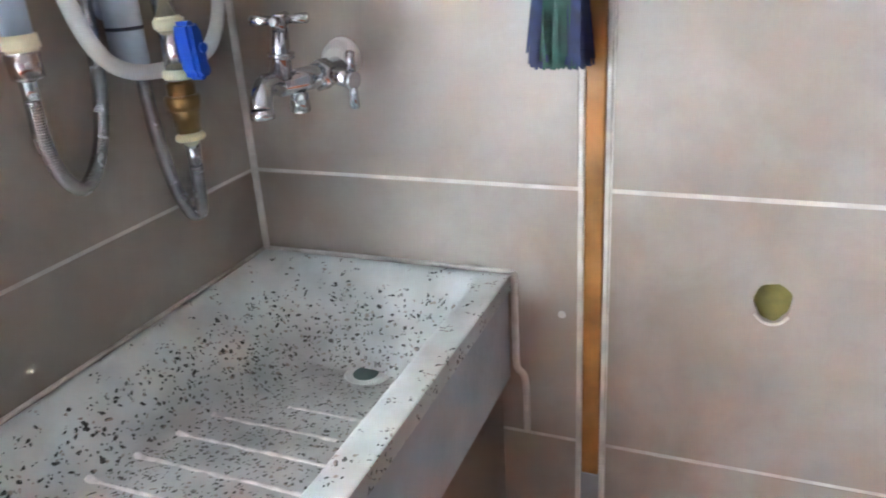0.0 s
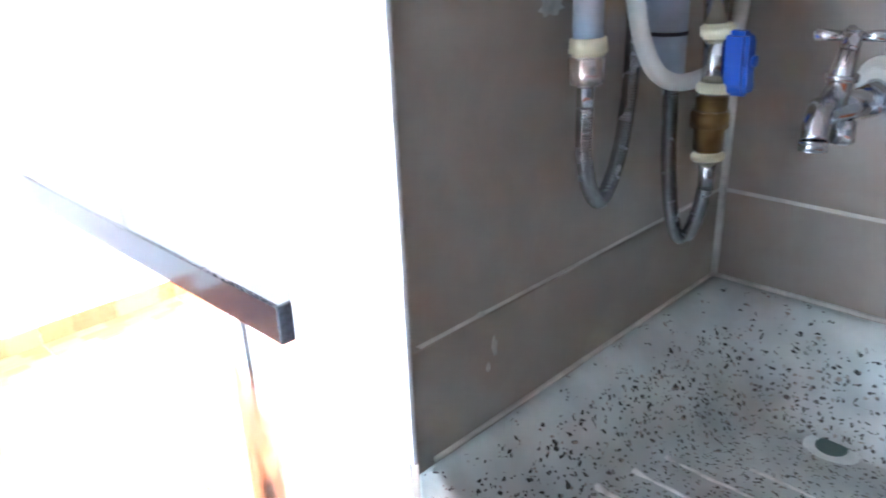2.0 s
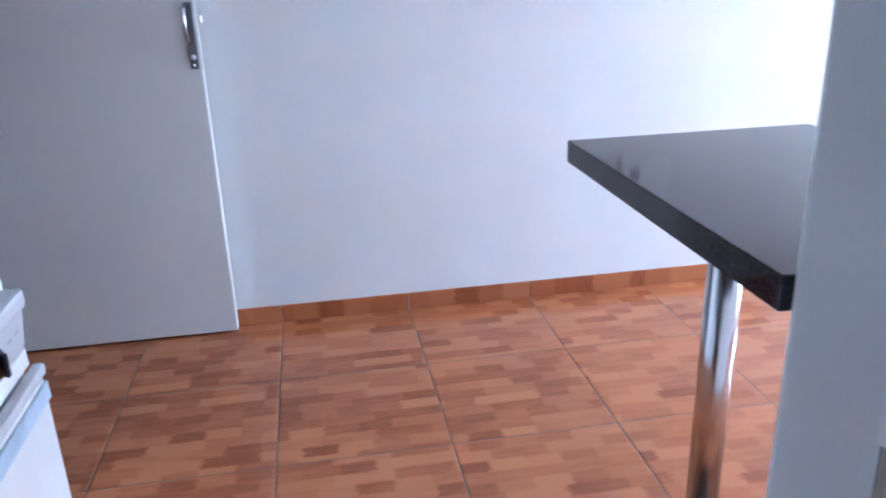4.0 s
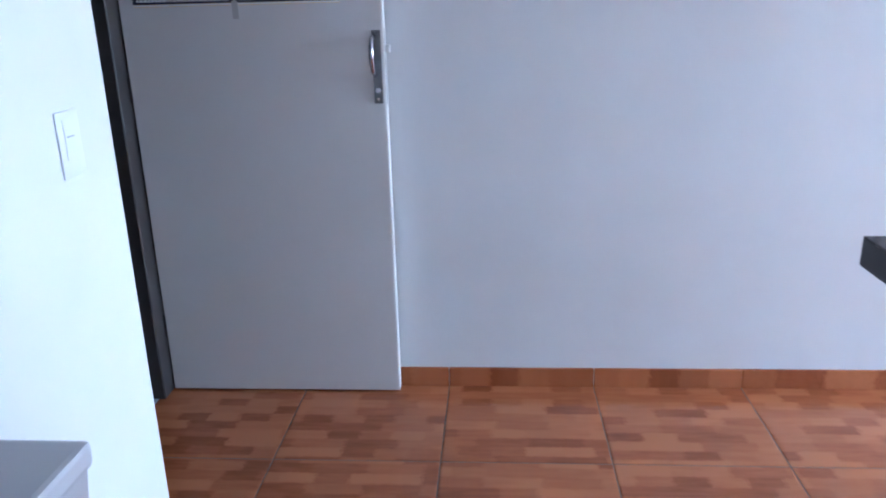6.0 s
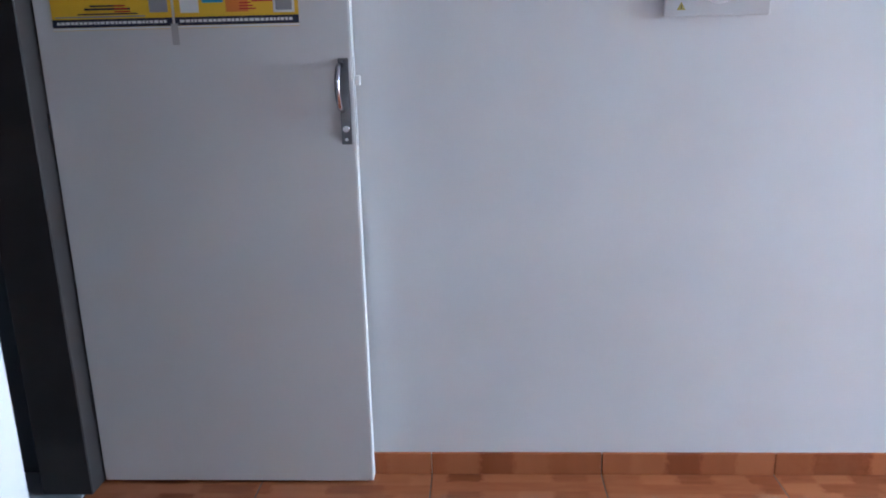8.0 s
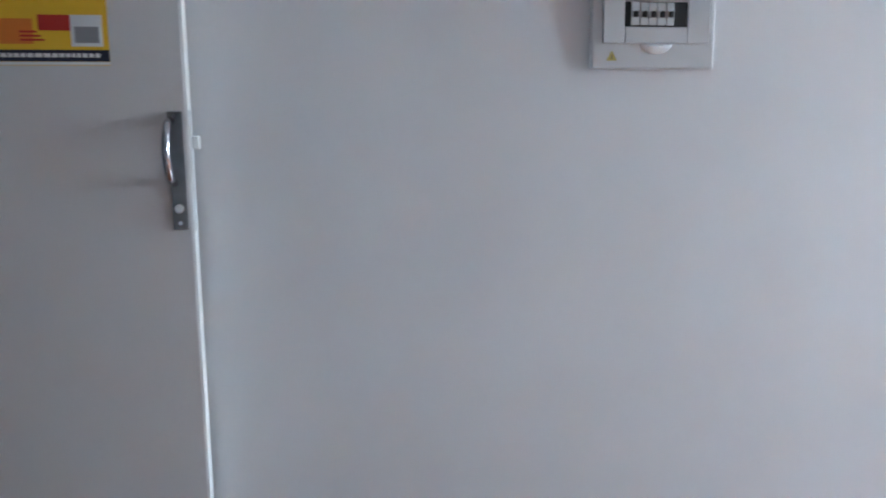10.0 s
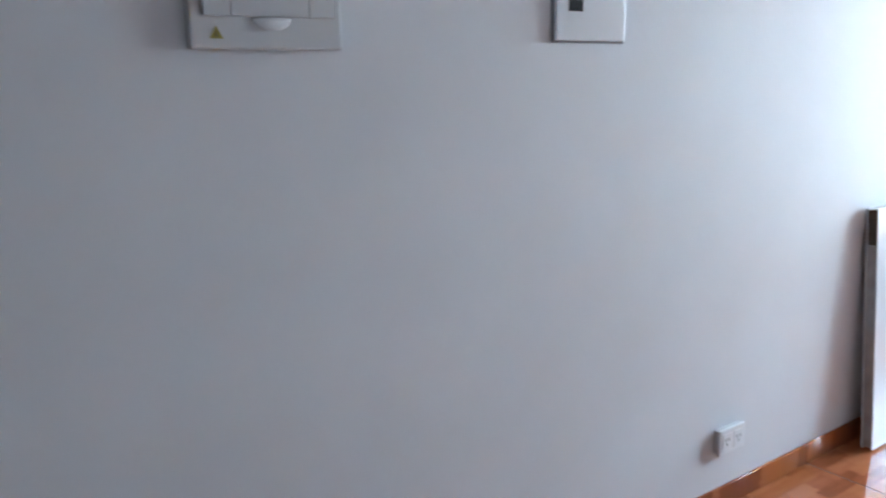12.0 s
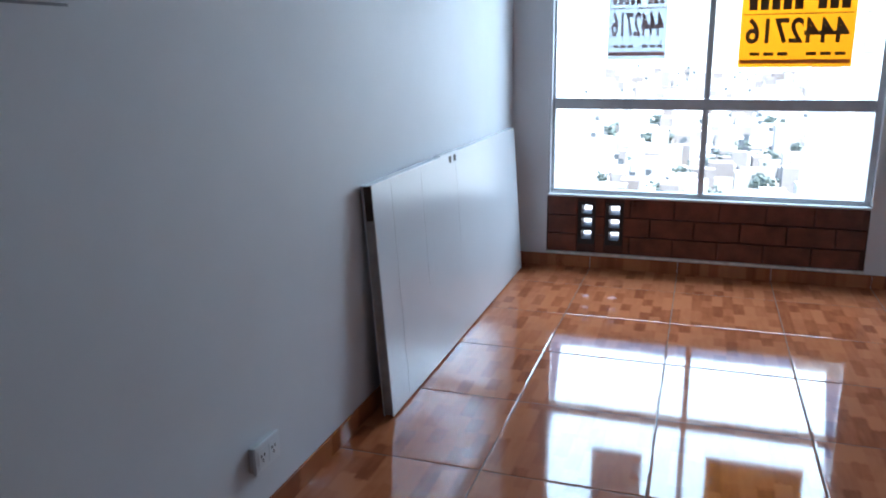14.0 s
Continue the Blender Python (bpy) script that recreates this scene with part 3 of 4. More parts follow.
for xx in (2.205, 2.257):
    part("socket_face", box(xx - 0.021, xx + 0.021, -0.0258, -0.0242, 0.196, 0.247, 0.001, 1), M_WPLAST, ls)
    for dx, dz in ((-0.007, 0.006), (0.007, 0.006), (0.0, -0.008)):
        part("pin_hole", box(xx + dx - 0.0018, xx + dx + 0.0018, -0.0266, -0.0256, 0.222 + dz - 0.004, 0.222 + dz + 0.004), M_BLACK, ls)

# ---- leaning door panel ----
lp = thing("leaning_door_panel", "white hollow door panel on its side leaning against the wall", "door panel")
tilt = math.asin((0.098 - 0.044) / 0.815)
def lean(bm):
    """Turns a panel drawn upright about its bottom front edge until its top rests on the wall."""
    bmesh.ops.transform(bm, matrix=Matrix.Translation((0, -0.098, 0.004)) @ Matrix.Rotation(-tilt, 4, "X"), verts=bm.verts)
    return bm
PX0, PX1, PH = 2.91, 4.9, 0.815
part("face", lean(box(PX0, PX1, 0, 0.004, 0.004, PH, 0.001, 1)), M_PANEL, lp, "glossy white face")
part("back_face", lean(box(PX0, PX1, 0.034, 0.038, 0.004, PH, 0.001, 1)), M_PANEL, lp)
part("core_frame", lean(box(PX0 + 0.006, PX1 - 0.006, 0.0042, 0.0338, 0.012, PH - 0.006)), M_DARKWOOD, lp, "dark wooden core at the open edges")
part("end_strip", lean(box(PX0 + 0.001, PX0 + 0.0055, 0.0045, 0.0335, 0.01, PH - 0.12)), mat("raw_end_board", (0.30, 0.28, 0.27), 0.7, var=0.2, scale=20, bump=0.2), lp, "grey raw board at the open end")
part("top_strip", lean(box(PX0, PX1, 0.0045, 0.0335, PH - 0.0055, PH - 0.001)), M_PANEL, lp)
part("lock_plate", lean(box(3.62, 3.84, 0.004, 0.034, PH - 0.0005, PH + 0.004)), M_PANEL, lp, "raised white cleat at the lock position")
for xx in (3.71, 3.775):
    part("lock_hole", lean(box(xx, xx + 0.032, -0.0012, -0.0002, PH - 0.038, PH - 0.010, 0.0004, 1)), M_DARKWOOD, lp, "small black lock hole")
for xx, z0, z1 in ((3.07, 0.01, PH - 0.01), (3.37, 0.35, PH - 0.02), (3.80, 0.3, PH - 0.05)):
    part("seam", lean(box(xx, xx + 0.0035, -0.0007, -0.0002, z0, z1)), mat("seam_grey", (0.66, 0.67, 0.68), 0.4), lp, "faint grey scuff line")

# ---- window ----
win = tagged(new("window_1"), "large aluminium window with four fixed panes", "window", kind="structure")
XG = XW + 0.03
def bar(name, y0, y1, z0, z1, x0=XG, x1=XG + 0.05):
    return part(name, box(x0, x1, y0, y1, z0, z1, 0.003, 1), M_ALU, win)
bar("frame_side", WY0 - 0.032, WY0, WZ0, WZ1)
bar("frame_side", WY1, WY1 + 0.032, WZ0, WZ1)
bar("frame_bottom", WY1 + 0.0325, WY0 - 0.0325, WZ0, WZ0 + 0.025)
bar("frame_top", WY1 + 0.0325, WY0 - 0.0325, WZ1 - 0.04, WZ1)
bar("transom", WY1 + 0.0325, WY0 - 0.0325, 0.912, 0.972, XG - 0.006, XG + 0.052)
bar("mullion", -1.072, -1.040, WZ0 + 0.0255, 0.9115)
bar("mullion", -1.072, -1.040, 0.9725, WZ1 - 0.0405)
for y0, y1 in ((WY1 + 0.033, -1.0725), (-1.0395, WY0 - 0.033)):
    for z0, z1 in ((WZ0 + 0.0255, 0.9115), (0.9725, WZ1 - 0.0405)):
        pane = part("pane", box(XG + 0.022, XG + 0.027, y0, y1, z0, z1), M_GLASS, win, "clear glass pane")
        pane.visible_shadow = False
part("sill", box(XW - 0.012, XW + 0.15, WY1 + 0.001, WY0 - 0.001, WZ0 - 0.014, WZ0 - 0.001, 0.003, 1), mat("white_sill", (0.72, 0.73, 0.74), 0.4), win, "thin white window sill")
part("reveal_bead", box(XW - 0.006, XG - 0.0005, WY0 - 0.016, WY0 - 0.001, WZ0, WZ1, 0.002, 1), M_WALL, win)

# adverts on the outside of the glass, seen from behind
def advert(y0, y1, z0, sheet, ink, name, label, band):
    """A sheet stuck to the outer side of the pane; the print faces the street."""
    p = thing(name, label, "sign", "adverts on the window")
    x = XG + 0.021
    part("sheet", box(x - 0.0006, x, y1, y0, z0, z0 + 0.62), sheet, p)
    c, w = (y0 + y1) / 2, y0 - y1
    mir = lambda z: Matrix(((0, 0, 1, x - 0.0012), (1, 0, 0, c), (0, 1, 0, z), (0, 0, 0, 1)))
    writing("phone_number", "4442716", 0.17, ink, p, mir(z0 + 0.175), w * 0.9)
    for k in range(7):
        if k != 3:
            part("small_print", box(x - 0.0014, x - 0.0008, y1 + w * (0.06 + 0.125 * k), y1 + w * (0.15 + 0.125 * k), z0 + 0.058, z0 + 0.075), ink, p)
    part("footer", box(x - 0.0014, x - 0.0008, y1 + 0.02 * w, y0 - 0.02 * w, z0 + 0.018, z0 + 0.038), band, p)
    part("rule", box(x - 0.0014, x - 0.0008, y1 + 0.02 * w, y0 - 0.02 * w, z0 + 0.262, z0 + 0.267), ink, p)
    for k in (0, 1, 2, 4, 5, 6, 7, 8):
        part("name_block", box(x - 0.0014, x - 0.0008, y1 + w * (0.06 + 0.1 * k), y1 + w * (0.135 + 0.1 * k), z0 + 0.285, z0 + 0.345), ink, p)
    part("headline_block", box(x - 0.0014, x - 0.0008, y1 + 0.05 * w, y0 - 0.05 * w, z0 + 0.42, z0 + 0.56), ink, p)
    return p


def backlit(name, color):
    """Thin paper with daylight coming through it."""
    m = bpy.data.materials.new(name)
    m.use_nodes = True
    nt = m.node_tree
    b = nt.nodes["Principled BSDF"]
    b.inputs["Base Color"].default_value, b.inputs["Roughness"].default_value = (*color, 1), 0.7
    tl, mx = nt.nodes.new("ShaderNodeBsdfTranslucent"), nt.nodes.new("ShaderNodeMixShader")
    tl.inputs["Color"].default_value = (*color, 1)
    mx.inputs[0].default_value = 0.5
    nt.links.new(b.outputs[0], mx.inputs[1])
    nt.links.new(tl.outputs[0], mx.inputs[2])
    nt.links.new(mx.outputs[0], nt.nodes["Material Output"].inputs["Surface"])
    return m


advert(-1.197, -1.735, 1.135, backlit("yellow_backlit_paper", (0.85, 0.5, 0.02)), mat("brown_ink", (0.09, 0.05, 0.02), 0.6), "yellow_advert", "yellow paper advert stuck on the outside of the glass, print reversed", M_ORANGE)
advert(-0.52, -0.828, 1.182, backlit("grey_backlit_paper", (0.62, 0.64, 0.66)), mat("faded_ink", (0.58, 0.47, 0.49), 0.6), "faded_advert", "faded grey paper advert stuck on the outside of the glass", M_PINK)

# ---- brick parapet under the window, with two vent blocks ----
pr = tagged(new("brick_parapet"), "varnished dark red brick parapet with two vent blocks", "parapet", kind="structure")
vents = [(-0.474, -0.416), (-0.631, -0.572)]
vz = [(0.170, 0.220), (0.243, 0.293), (0.319, 0.371)]
ys = [WY1] + [v for p in sorted(vents) for v in p] + [WY0]
bm = None
for i in range(0, len(ys), 2):
    bm = box(XW + 0.012, XW + 0.13, ys[i], ys[i + 1], 0.086, WZ0 - 0.015, bm=bm)
for a, b in vents:
    for z0, z1 in ((0.086, vz[0][0]), (vz[0][1], vz[1][0]), (vz[1][1], vz[2][0]), (vz[2][1], WZ0 - 0.015)):
        bm = box(XW + 0.012, XW + 0.13, a, b, z0, z1, bm=bm)
part("backing", bm, M_BRICKJ, pr)
for a, b in vents:
    bm = box(XW - 0.002, XW + 0.0118, a - 0.02, a, 0.14, 0.385)
    bm = box(XW - 0.002, XW + 0.0118, b, b + 0.02, 0.14, 0.385, bm=bm)
    for z0, z1 in ((0.14, vz[0][0]), (vz[0][1], vz[1][0]), (vz[1][1], vz[2][0]), (vz[2][1], 0.385)):
        bm = box(XW - 0.002, XW + 0.0118, a, b, z0, z1, bm=bm)
    part("vent_block", bm, mat("black_vent_block", (0.02, 0.016, 0.016), 0.5), pr, "black vent block with three openings")
part("base_line", box(XW - 0.0095, XW + 0.0118, WY1, WY0, 0.0725, 0.0875, 0.002, 1), M_GROUT, pr, "pale cement line over the skirting")
bh, bw = 0.108, 0.235
for r in range(3):
    y = WY0 - 0.006 - (0.11 if r % 2 else 0)
    a1 = WY0 - 0.004
    while a1 > WY1 + 0.03:
        a0 = max(WY1 + 0.004, y - bw)
        z0 = 0.090 + r * (bh + 0.002)
        cuts = [(a0, a1)]
        for va, vb in vents:
            nxt = []
            for c0, c1 in cuts:
                lo, hi = va - 0.021, vb + 0.021
                if hi <= c0 or lo >= c1:
                    nxt.append((c0, c1))
                else:
                    nxt += [(p, q) for p, q in ((c0, lo), (hi, c1)) if q - p > 0.012]
            cuts = nxt
        for c0, c1 in cuts:
            part("brick", box(XW - 0.001, XW + 0.0118, c0 + 0.003, c1 - 0.001, z0, z0 + bh - 0.004, 0.003, 1), M_BRICK, pr)
        a1 = a0 - 0.002
        y = a1

# ---- breakfast bar ----
bar_t = thing("breakfast_bar", "black polished granite bar top on a steel post", "bar counter")
part("top", box(0.880, 1.44, -1.293, YP - 0.0005, 0.896, 0.943, 0.003, 2), M_GRANITE, bar_t, "polished black granite slab")
leg = part("post", rod((1.164, -1.477, 0.012), (1.164, -1.477, 0.888), 0.036, n=40), M_STEEL, bar_t, "brushed steel round post")
part("floor_flange", rod((1.164, -1.477, 0.0), (1.164, -1.477, 0.012), 0.06, n=32, bevel=0.003), M_STEEL, leg)
part("top_flange", rod((1.164, -1.477, 0.8882), (1.164, -1.477, 0.8958), 0.06, n=32), M_STEEL, leg)

# ---- stove ----
st = thing("gas_stove", "white kitchen stove with steel top and black knobs", "stove")
SX, SY0, SY1 = -0.024, -2.42, -1.855
part("body", box(-0.60, SX - 0.02, SY0, SY1 - 0.004, 0.02, 0.885, 0.004, 1), M_ENAMEL, st)
part("cooktop", box(-0.61, SX, SY0 - 0.004, SY1, 0.907, 0.932, 0.006, 2), M_STOVE, st, "grey cooktop with a raised rim")
part("fascia", prism([(SX - 0.0195, 0.852), (SX - 0.013, 0.852), (SX - 0.006, 0.906), (SX - 0.0195, 0.906)], "y", SY0, SY1 - 0.002, 0.002), M_STOVE, st, "grey control fascia")
for yy in (-1.985, -2.075, -2.20, -2.30):
    k = part("knob", rod((SX - 0.0105, yy, 0.890), (SX + 0.010, yy, 0.888), 0.023, 0.019, n=24, bevel=0.004), M_BLACK, st, "black plastic knob")
    part("knob_grip", box(SX + 0.0105, SX + 0.017, yy - 0.004, yy + 0.004, 0.873, 0.903, 0.002, 1), M_BLACK, k)
for k in range(2):
    part("badge", box(SX - 0.0112, SX - 0.0088, -1.915 + 0.024 * k, -1.900 + 0.024 * k, 0.880, 0.889, 0.001, 1), M_GREYP, st)
part("upper_panel", box(SX - 0.0195, SX - 0.012, SY0, SY1 - 0.004, 0.8245, 0.8515, 0.002, 1), M_ENAMEL, st)
dr = part("oven_door", box(SX - 0.0195, SX + 0.002, SY0, SY1 - 0.006, 0.13, 0.8065, 0.004, 2), M_ENAMEL, st, "white oven door")
part("door_rail", box(SX + 0.0025, SX + 0.006, SY0, SY1 - 0.006, 0.776, 0.802, 0.0015, 1), M_BLUEGREY, dr, "blue-grey trim strip")
part("handle_bar", box(SX - 0.0115, SX + 0.004, SY0 + 0.004, SY1 + 0.002, 0.8085, 0.824, 0.004, 2), M_STOVE, st, "grey handle rail")
for xx in (-0.56, -0.08):
    for yy in (SY0 + 0.05, SY1 - 0.05):
        part("foot", rod((xx, yy, 0.0), (xx, yy, 0.02), 0.02), M_BLACK, st)

# ---- laundry sink ----
SK0, SK1, SKY0, SKY1, RIM = 0.868, XF - 0.006, -2.667, YN - 0.004, 0.80
def basin_height(x, y):
    """The basin: sloping sides, a floor that rises to the near end, and the ridges of the washboard."""
    fl = 0.672 + max(0.0, 1.42 - x) * 0.125
    inside = (x - (SK0 + 0.05)) / 0.05, (SK1 - 0.012 - x) / 0.11, (y - (SKY0 + 0.045)) / 0.03, (SKY1 - 0.01 - y) / (0.035 + 0.12 * max(0, x - 0.9) / 0.6)
    d = 1.0
    for v in inside:
        v = min(1, max(0, v))
        d *= 0.65 * v + 0.35 * v * v * (3 - 2 * v)
    r2 = ((x - 1.405) ** 2 + (y + 2.479) ** 2) ** 0.5
    fl -= 0.006 * math.exp(-(r2 / 0.06) ** 2)
    return RIM + (fl - RIM) * d
def near_end(y):
    """The near edge, cut back where it meets the partition."""
    return SK0 + 0.9 * max(0.0, y + 2.295)
sink = thing("laundry_sink", "speckled terrazzo laundry sink with ridged washboard", "laundry sink")
NX, NY = 210, 90
bm = bmesh.new()
rows = [[bm.verts.new((x, y, basin_height(x, y) + 0.0012 * noise.noise(Vector((x * 30, y * 30, 0))))) for x, y in [(near_end(y) + u * (SK1 - near_end(y)), y) for y in np.linspace(SKY0, SKY1, NY)]] for u in np.linspace(0, 1, NX)]
for i in range(NX - 1):
    for j in range(NY - 1):
        bm.faces.new((rows[i][j], rows[i + 1][j], rows[i + 1][j + 1], rows[i][j + 1])).smooth = True
edge = [r[0] for r in rows] + rows[-1][1:] + [r[-1] for r in rows[::-1]][1:] + rows[0][::-1][1:-1]
low = [bm.verts.new((v.co.x, v.co.y, 0.775)) for v in edge]
for i in range(len(edge)):
    j = (i + 1) % len(edge)
    bm.faces.new((edge[j], edge[i], low[i], low[j]))
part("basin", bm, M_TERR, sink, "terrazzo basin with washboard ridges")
part("side", box(SK0 + 0.003, SK1, SKY0 + 0.004, SKY0 + 0.03, 0.625, 0.7745, 0.003, 1), M_CEMENT, sink, "grey cement side")
part("front", box(SK0 + 0.003, SK0 + 0.03, SKY0 + 0.0305, -2.305, 0.625, 0.7745, 0.003, 1), M_TERR, sink)
part("bottom", box(0.915, SK1, SKY0 + 0.0305, SKY1, 0.625, 0.66), M_CEMENT, sink)
M_RIDGE = mat("pale_worn_cement", (0.72, 0.71, 0.68), 0.4, var=0.3, scale=60, bump=0.2)
for xr, ya, yb in ((0.985, -2.565, -2.305), (1.045, -2.57, -2.312), (1.105, -2.575, -2.325), (1.165, -2.555, -2.337), (1.22, -2.535, -2.348), (1.275, -2.58, -2.43)):
    pts = [(xr + 0.0022 * noise.noise(Vector((xr * 50, y * 45, 0))), y, basin_height(xr, y) - 0.0047 + 0.0014 * noise.noise(Vector((xr * 90, y * 70, 3)))) for y in np.linspace(ya, yb, 15)]
    part("ridge", tube(pts, 0.0060, 10, 3), M_RIDGE, sink, "pale worn washboard ridge")
zd = basin_height(1.405, -2.479)
dn = part("drain_ring", rod((1.405, -2.479, zd - 0.002), (1.405, -2.479, zd + 0.006), 0.036, 0.032, n=32, bevel=0.002), M_DRAIN, sink, "pale plastic drain ring")
part("drain_opening", rod((1.405, -2.479, zd + 0.0062), (1.405, -2.479, zd + 0.0068), 0.019, n=24), M_DARKHOLE, dn, "dark drain opening")
bd = tube([(SK0 + 0.07, YN - 0.001, RIM + 0.002), (1.2, YN - 0.002, RIM + 0.003), (SK1, YN - 0.001, RIM + 0.002)], 0.003, 8)
part("sealant", bd, M_GROUT, sink, "pale cement joint along the wall")
part("sealant", tube([(XF - 0.003, YN - 0.006, RIM + 0.002), (XF - 0.002, -2.45, RIM + 0.003), (XF - 0.003, SKY0 - 0.004, RIM + 0.004)], 0.0035, 8), M_GROUT, sink)
part("sealant", tube([(XF - 0.002, SKY0 - 0.003, RIM + 0.004), (XF - 0.002, SKY0 - 0.004, 0.70), (XF - 0.002, SKY0 - 0.005, 0.645), (XF - 0.002, SKY0 - 0.018, 0.622), (XF - 0.002, SKY0 - 0.02, 0.53)], 0.0055, 8), M_GROUT, sink)
ped = tagged(new("sink_pedestal"), "tiled masonry pedestal under the laundry sink", "pedestal", kind="structure")
part("core", box(SK0 + 0.03, SK1, SKY0 + 0.03, SKY1, 0.0, 0.6245), M_GROUT, ped)
for x0, x1 in ((SK0 + 0.03, 1.26), (1.263, SK1)):
    for z0, z1 in ((0.002, 0.32), (0.323, 0.62)):
        part("tile", box(x0, x1, SKY0 + 0.018, SKY0 + 0.0295, z0, z1, 0.001, 1), mat("brown_pedestal_tile", (0.22, 0.16, 0.12), 0.35, var=0.15), ped)

# ---- tap ----
tap = thing("wall_tap", "chrome double wall tap with cross handle and spout", "tap")
FZ = 1.105
tap.location = (0.076, 0.012, 0.0)
part("escutcheon", rod((XF - 0.076, -2.438, FZ + 0.008), (XF - 0.104, -2.438, FZ + 0.008), 0.030, 0.023, n=28, bevel=0.006), M_PVC, tap, "white plaster-like collar at the wall")
part("inlet", rod((XF - 0.1045, -2.438, FZ), (1.385, -2.462, FZ), 0.013), M_CHROME, tap)
body = part("body", rod((1.40, -2.462, FZ), (1.285, -2.437, FZ), 0.0165, 0.0145, n=24, bevel=0.002), M_CHROME, tap, "chrome tap body")
part("hex_nut", rod((1.375, -2.457, FZ), (1.355, -2.452, FZ), 0.0205, n=6), M_CHROME, body)
part("stem", smooth(rod((1.29, -2.44, FZ + 0.008), (1.29, -2.448, 1.172), 0.0145, 0.010, n=20, bevel=0.002)), M_CHROME, tap, "chrome valve stem")
part("stem_ring", rod((1.29, -2.4445, 1.138), (1.29, -2.445, 1.145), 0.0165, n=20), M_CHROME, tap)
ch = part("cross_handle", rod((1.29, -2.448, 1.168), (1.29, -2.449, 1.190), 0.010, n=16, bevel=0.002), M_CHROME, tap, "chrome cross handle")
for a in (20, 110, 200, 290):
    c, s = math.cos(radians(a)), math.sin(radians(a))
    part("arm", rod((1.29 + 0.008 * c, -2.4485 + 0.008 * s, 1.183), (1.29 + 0.036 * c, -2.4485 + 0.036 * s, 1.184), 0.005, 0.0068, n=12, bevel=0.002), M_CHROME, ch)
part("spout", smooth(tube([(1.288, -2.438, FZ), (1.262, -2.438, FZ + 0.006), (1.242, -2.442, FZ - 0.003), (1.232, -2.446, FZ - 0.02)], 0.0135, 14)), M_CHROME, tap, "short curved chrome spout")
part("spout_ring", rod((1.232, -2.446, 1.086), (1.231, -2.4465, 1.075), 0.0152, n=20, bevel=0.001), M_CHROME, tap)
part("outlet_nut", rod((1.315, -2.447, 1.092), (1.315, -2.447, 1.066), 0.0115, 0.0135, n=20, bevel=0.002), M_CHROME, tap, "chrome outlet nut under the body")
rh = part("side_valve", rod((1.37, -2.458, FZ), (1.352, -2.505, FZ - 0.004), 0.011, n=18), M_CHROME, tap)
part("side_handle", rod((1.351, -2.503, FZ - 0.004), (1.349, -2.511, FZ - 0.005), 0.012, n=18), M_CHROME, rh)
for dz in (1, -1):
    part("arm", rod((1.35, -2.507, FZ - 0.004 + 0.008 * dz), (1.35, -2.507, FZ - 0.004 + 0.037 * dz), 0.0052, 0.0068, n=12, bevel=0.002), M_CHROME, rh)

# ---- water connections on the nook wall ----
v1 = thing("water_valve", "supply pipe with cream thread seal and braided hose", "water valve", "water connections")
v1.location = (0.055, 0.022, -0.006)
part("pipe", rod((1.085, -2.292, 1.20), (1.085, -2.288, 1.5), 0.015), M_BLUEGREY, v1)
part("thread_seal", rod((1.085, -2.293, 1.186), (1.085, -2.292, 1.206), 0.0195, 0.0175, n=20, bevel=0.003), M_TEFLON, v1, "cream thread seal")
part("coupling_nut", rod((1.083, -2.294, 1.158), (1.083, -2.293, 1.1855), 0.0165, 0.018, n=8, bevel=0.0015), M_NICKEL, v1, "bright nickel coupling nut")
part("ferrule", rod((1.08, -2.295, 1.135), (1.081, -2.294, 1.1655), 0.0085, 0.0095, n=16), M_CHROME, v1)
part("hose", tube([(1.08, -2.295, 1.136), (1.081, -2.295, 1.09), (1.096, -2.294, 1.046), (1.126, -2.288, 1.026), (1.160, -2.282, 1.05), (1.182, -2.278, 1.095), (1.197, -2.274, 1.16), (1.203, -2.270, 1.30)], 0.0088, 14), M_BRAID, v1, "braided steel hose")
part("wall_clip", box(1.07, 1.10, -2.275, YN - 0.0005, 1.40, 1.42, 0.002, 1), M_PVC, v1)
v2 = thing("water_valve", "brass ball valve with blue lever and braided hose", "water valve", "water connections")
v2.location = (0.057, 0.016, -0.006)
part("pipe", rod((1.252, -2.332, 1.20), (1.25, -2.31, 1.5), 0.0125), M_CHROME, v2)
part("thread_seal", rod((1.252, -2.336, 1.186), (1.252, -2.335, 1.202), 0.0185, n=20, bevel=0.003), M_TEFLON, v2, "cream thread seal")
part("valve_body", rod((1.25, -2.338, 1.14), (1.252, -2.337, 1.1855), 0.0145, 0.0155, n=20), M_STEEL, v2)
lv = part("lever", prism([(1.236, 1.196), (1.254, 1.197), (1.262, 1.186), (1.266, 1.150), (1.270, 1.134), (1.262, 1.127), (1.247, 1.127), (1.240, 1.136), (1.238, 1.160)], "y", -2.376, -2.350, 0.005), M_BLUE, v2, "blue plastic lever")
part("lever_screw", rod((1.254, -2.380, 1.165), (1.254, -2.3765, 1.165), 0.006), M_BLUE, lv)
part("lower_seal", rod((1.249, -2.338, 1.128), (1.25, -2.338, 1.1395), 0.019, n=20, bevel=0.002), M_TEFLON, v2)
part("brass_tail", rod((1.249, -2.339, 1.062), (1.249, -2.338, 1.1275), 0.0165, 0.0175, n=24, bevel=0.003), M_BRASS, v2, "aged brass valve tail")
part("brass_ring", rod((1.249, -2.338, 1.09), (1.249, -2.338, 1.11), 0.0225, n=8, bevel=0.002), M_BRASS, v2)
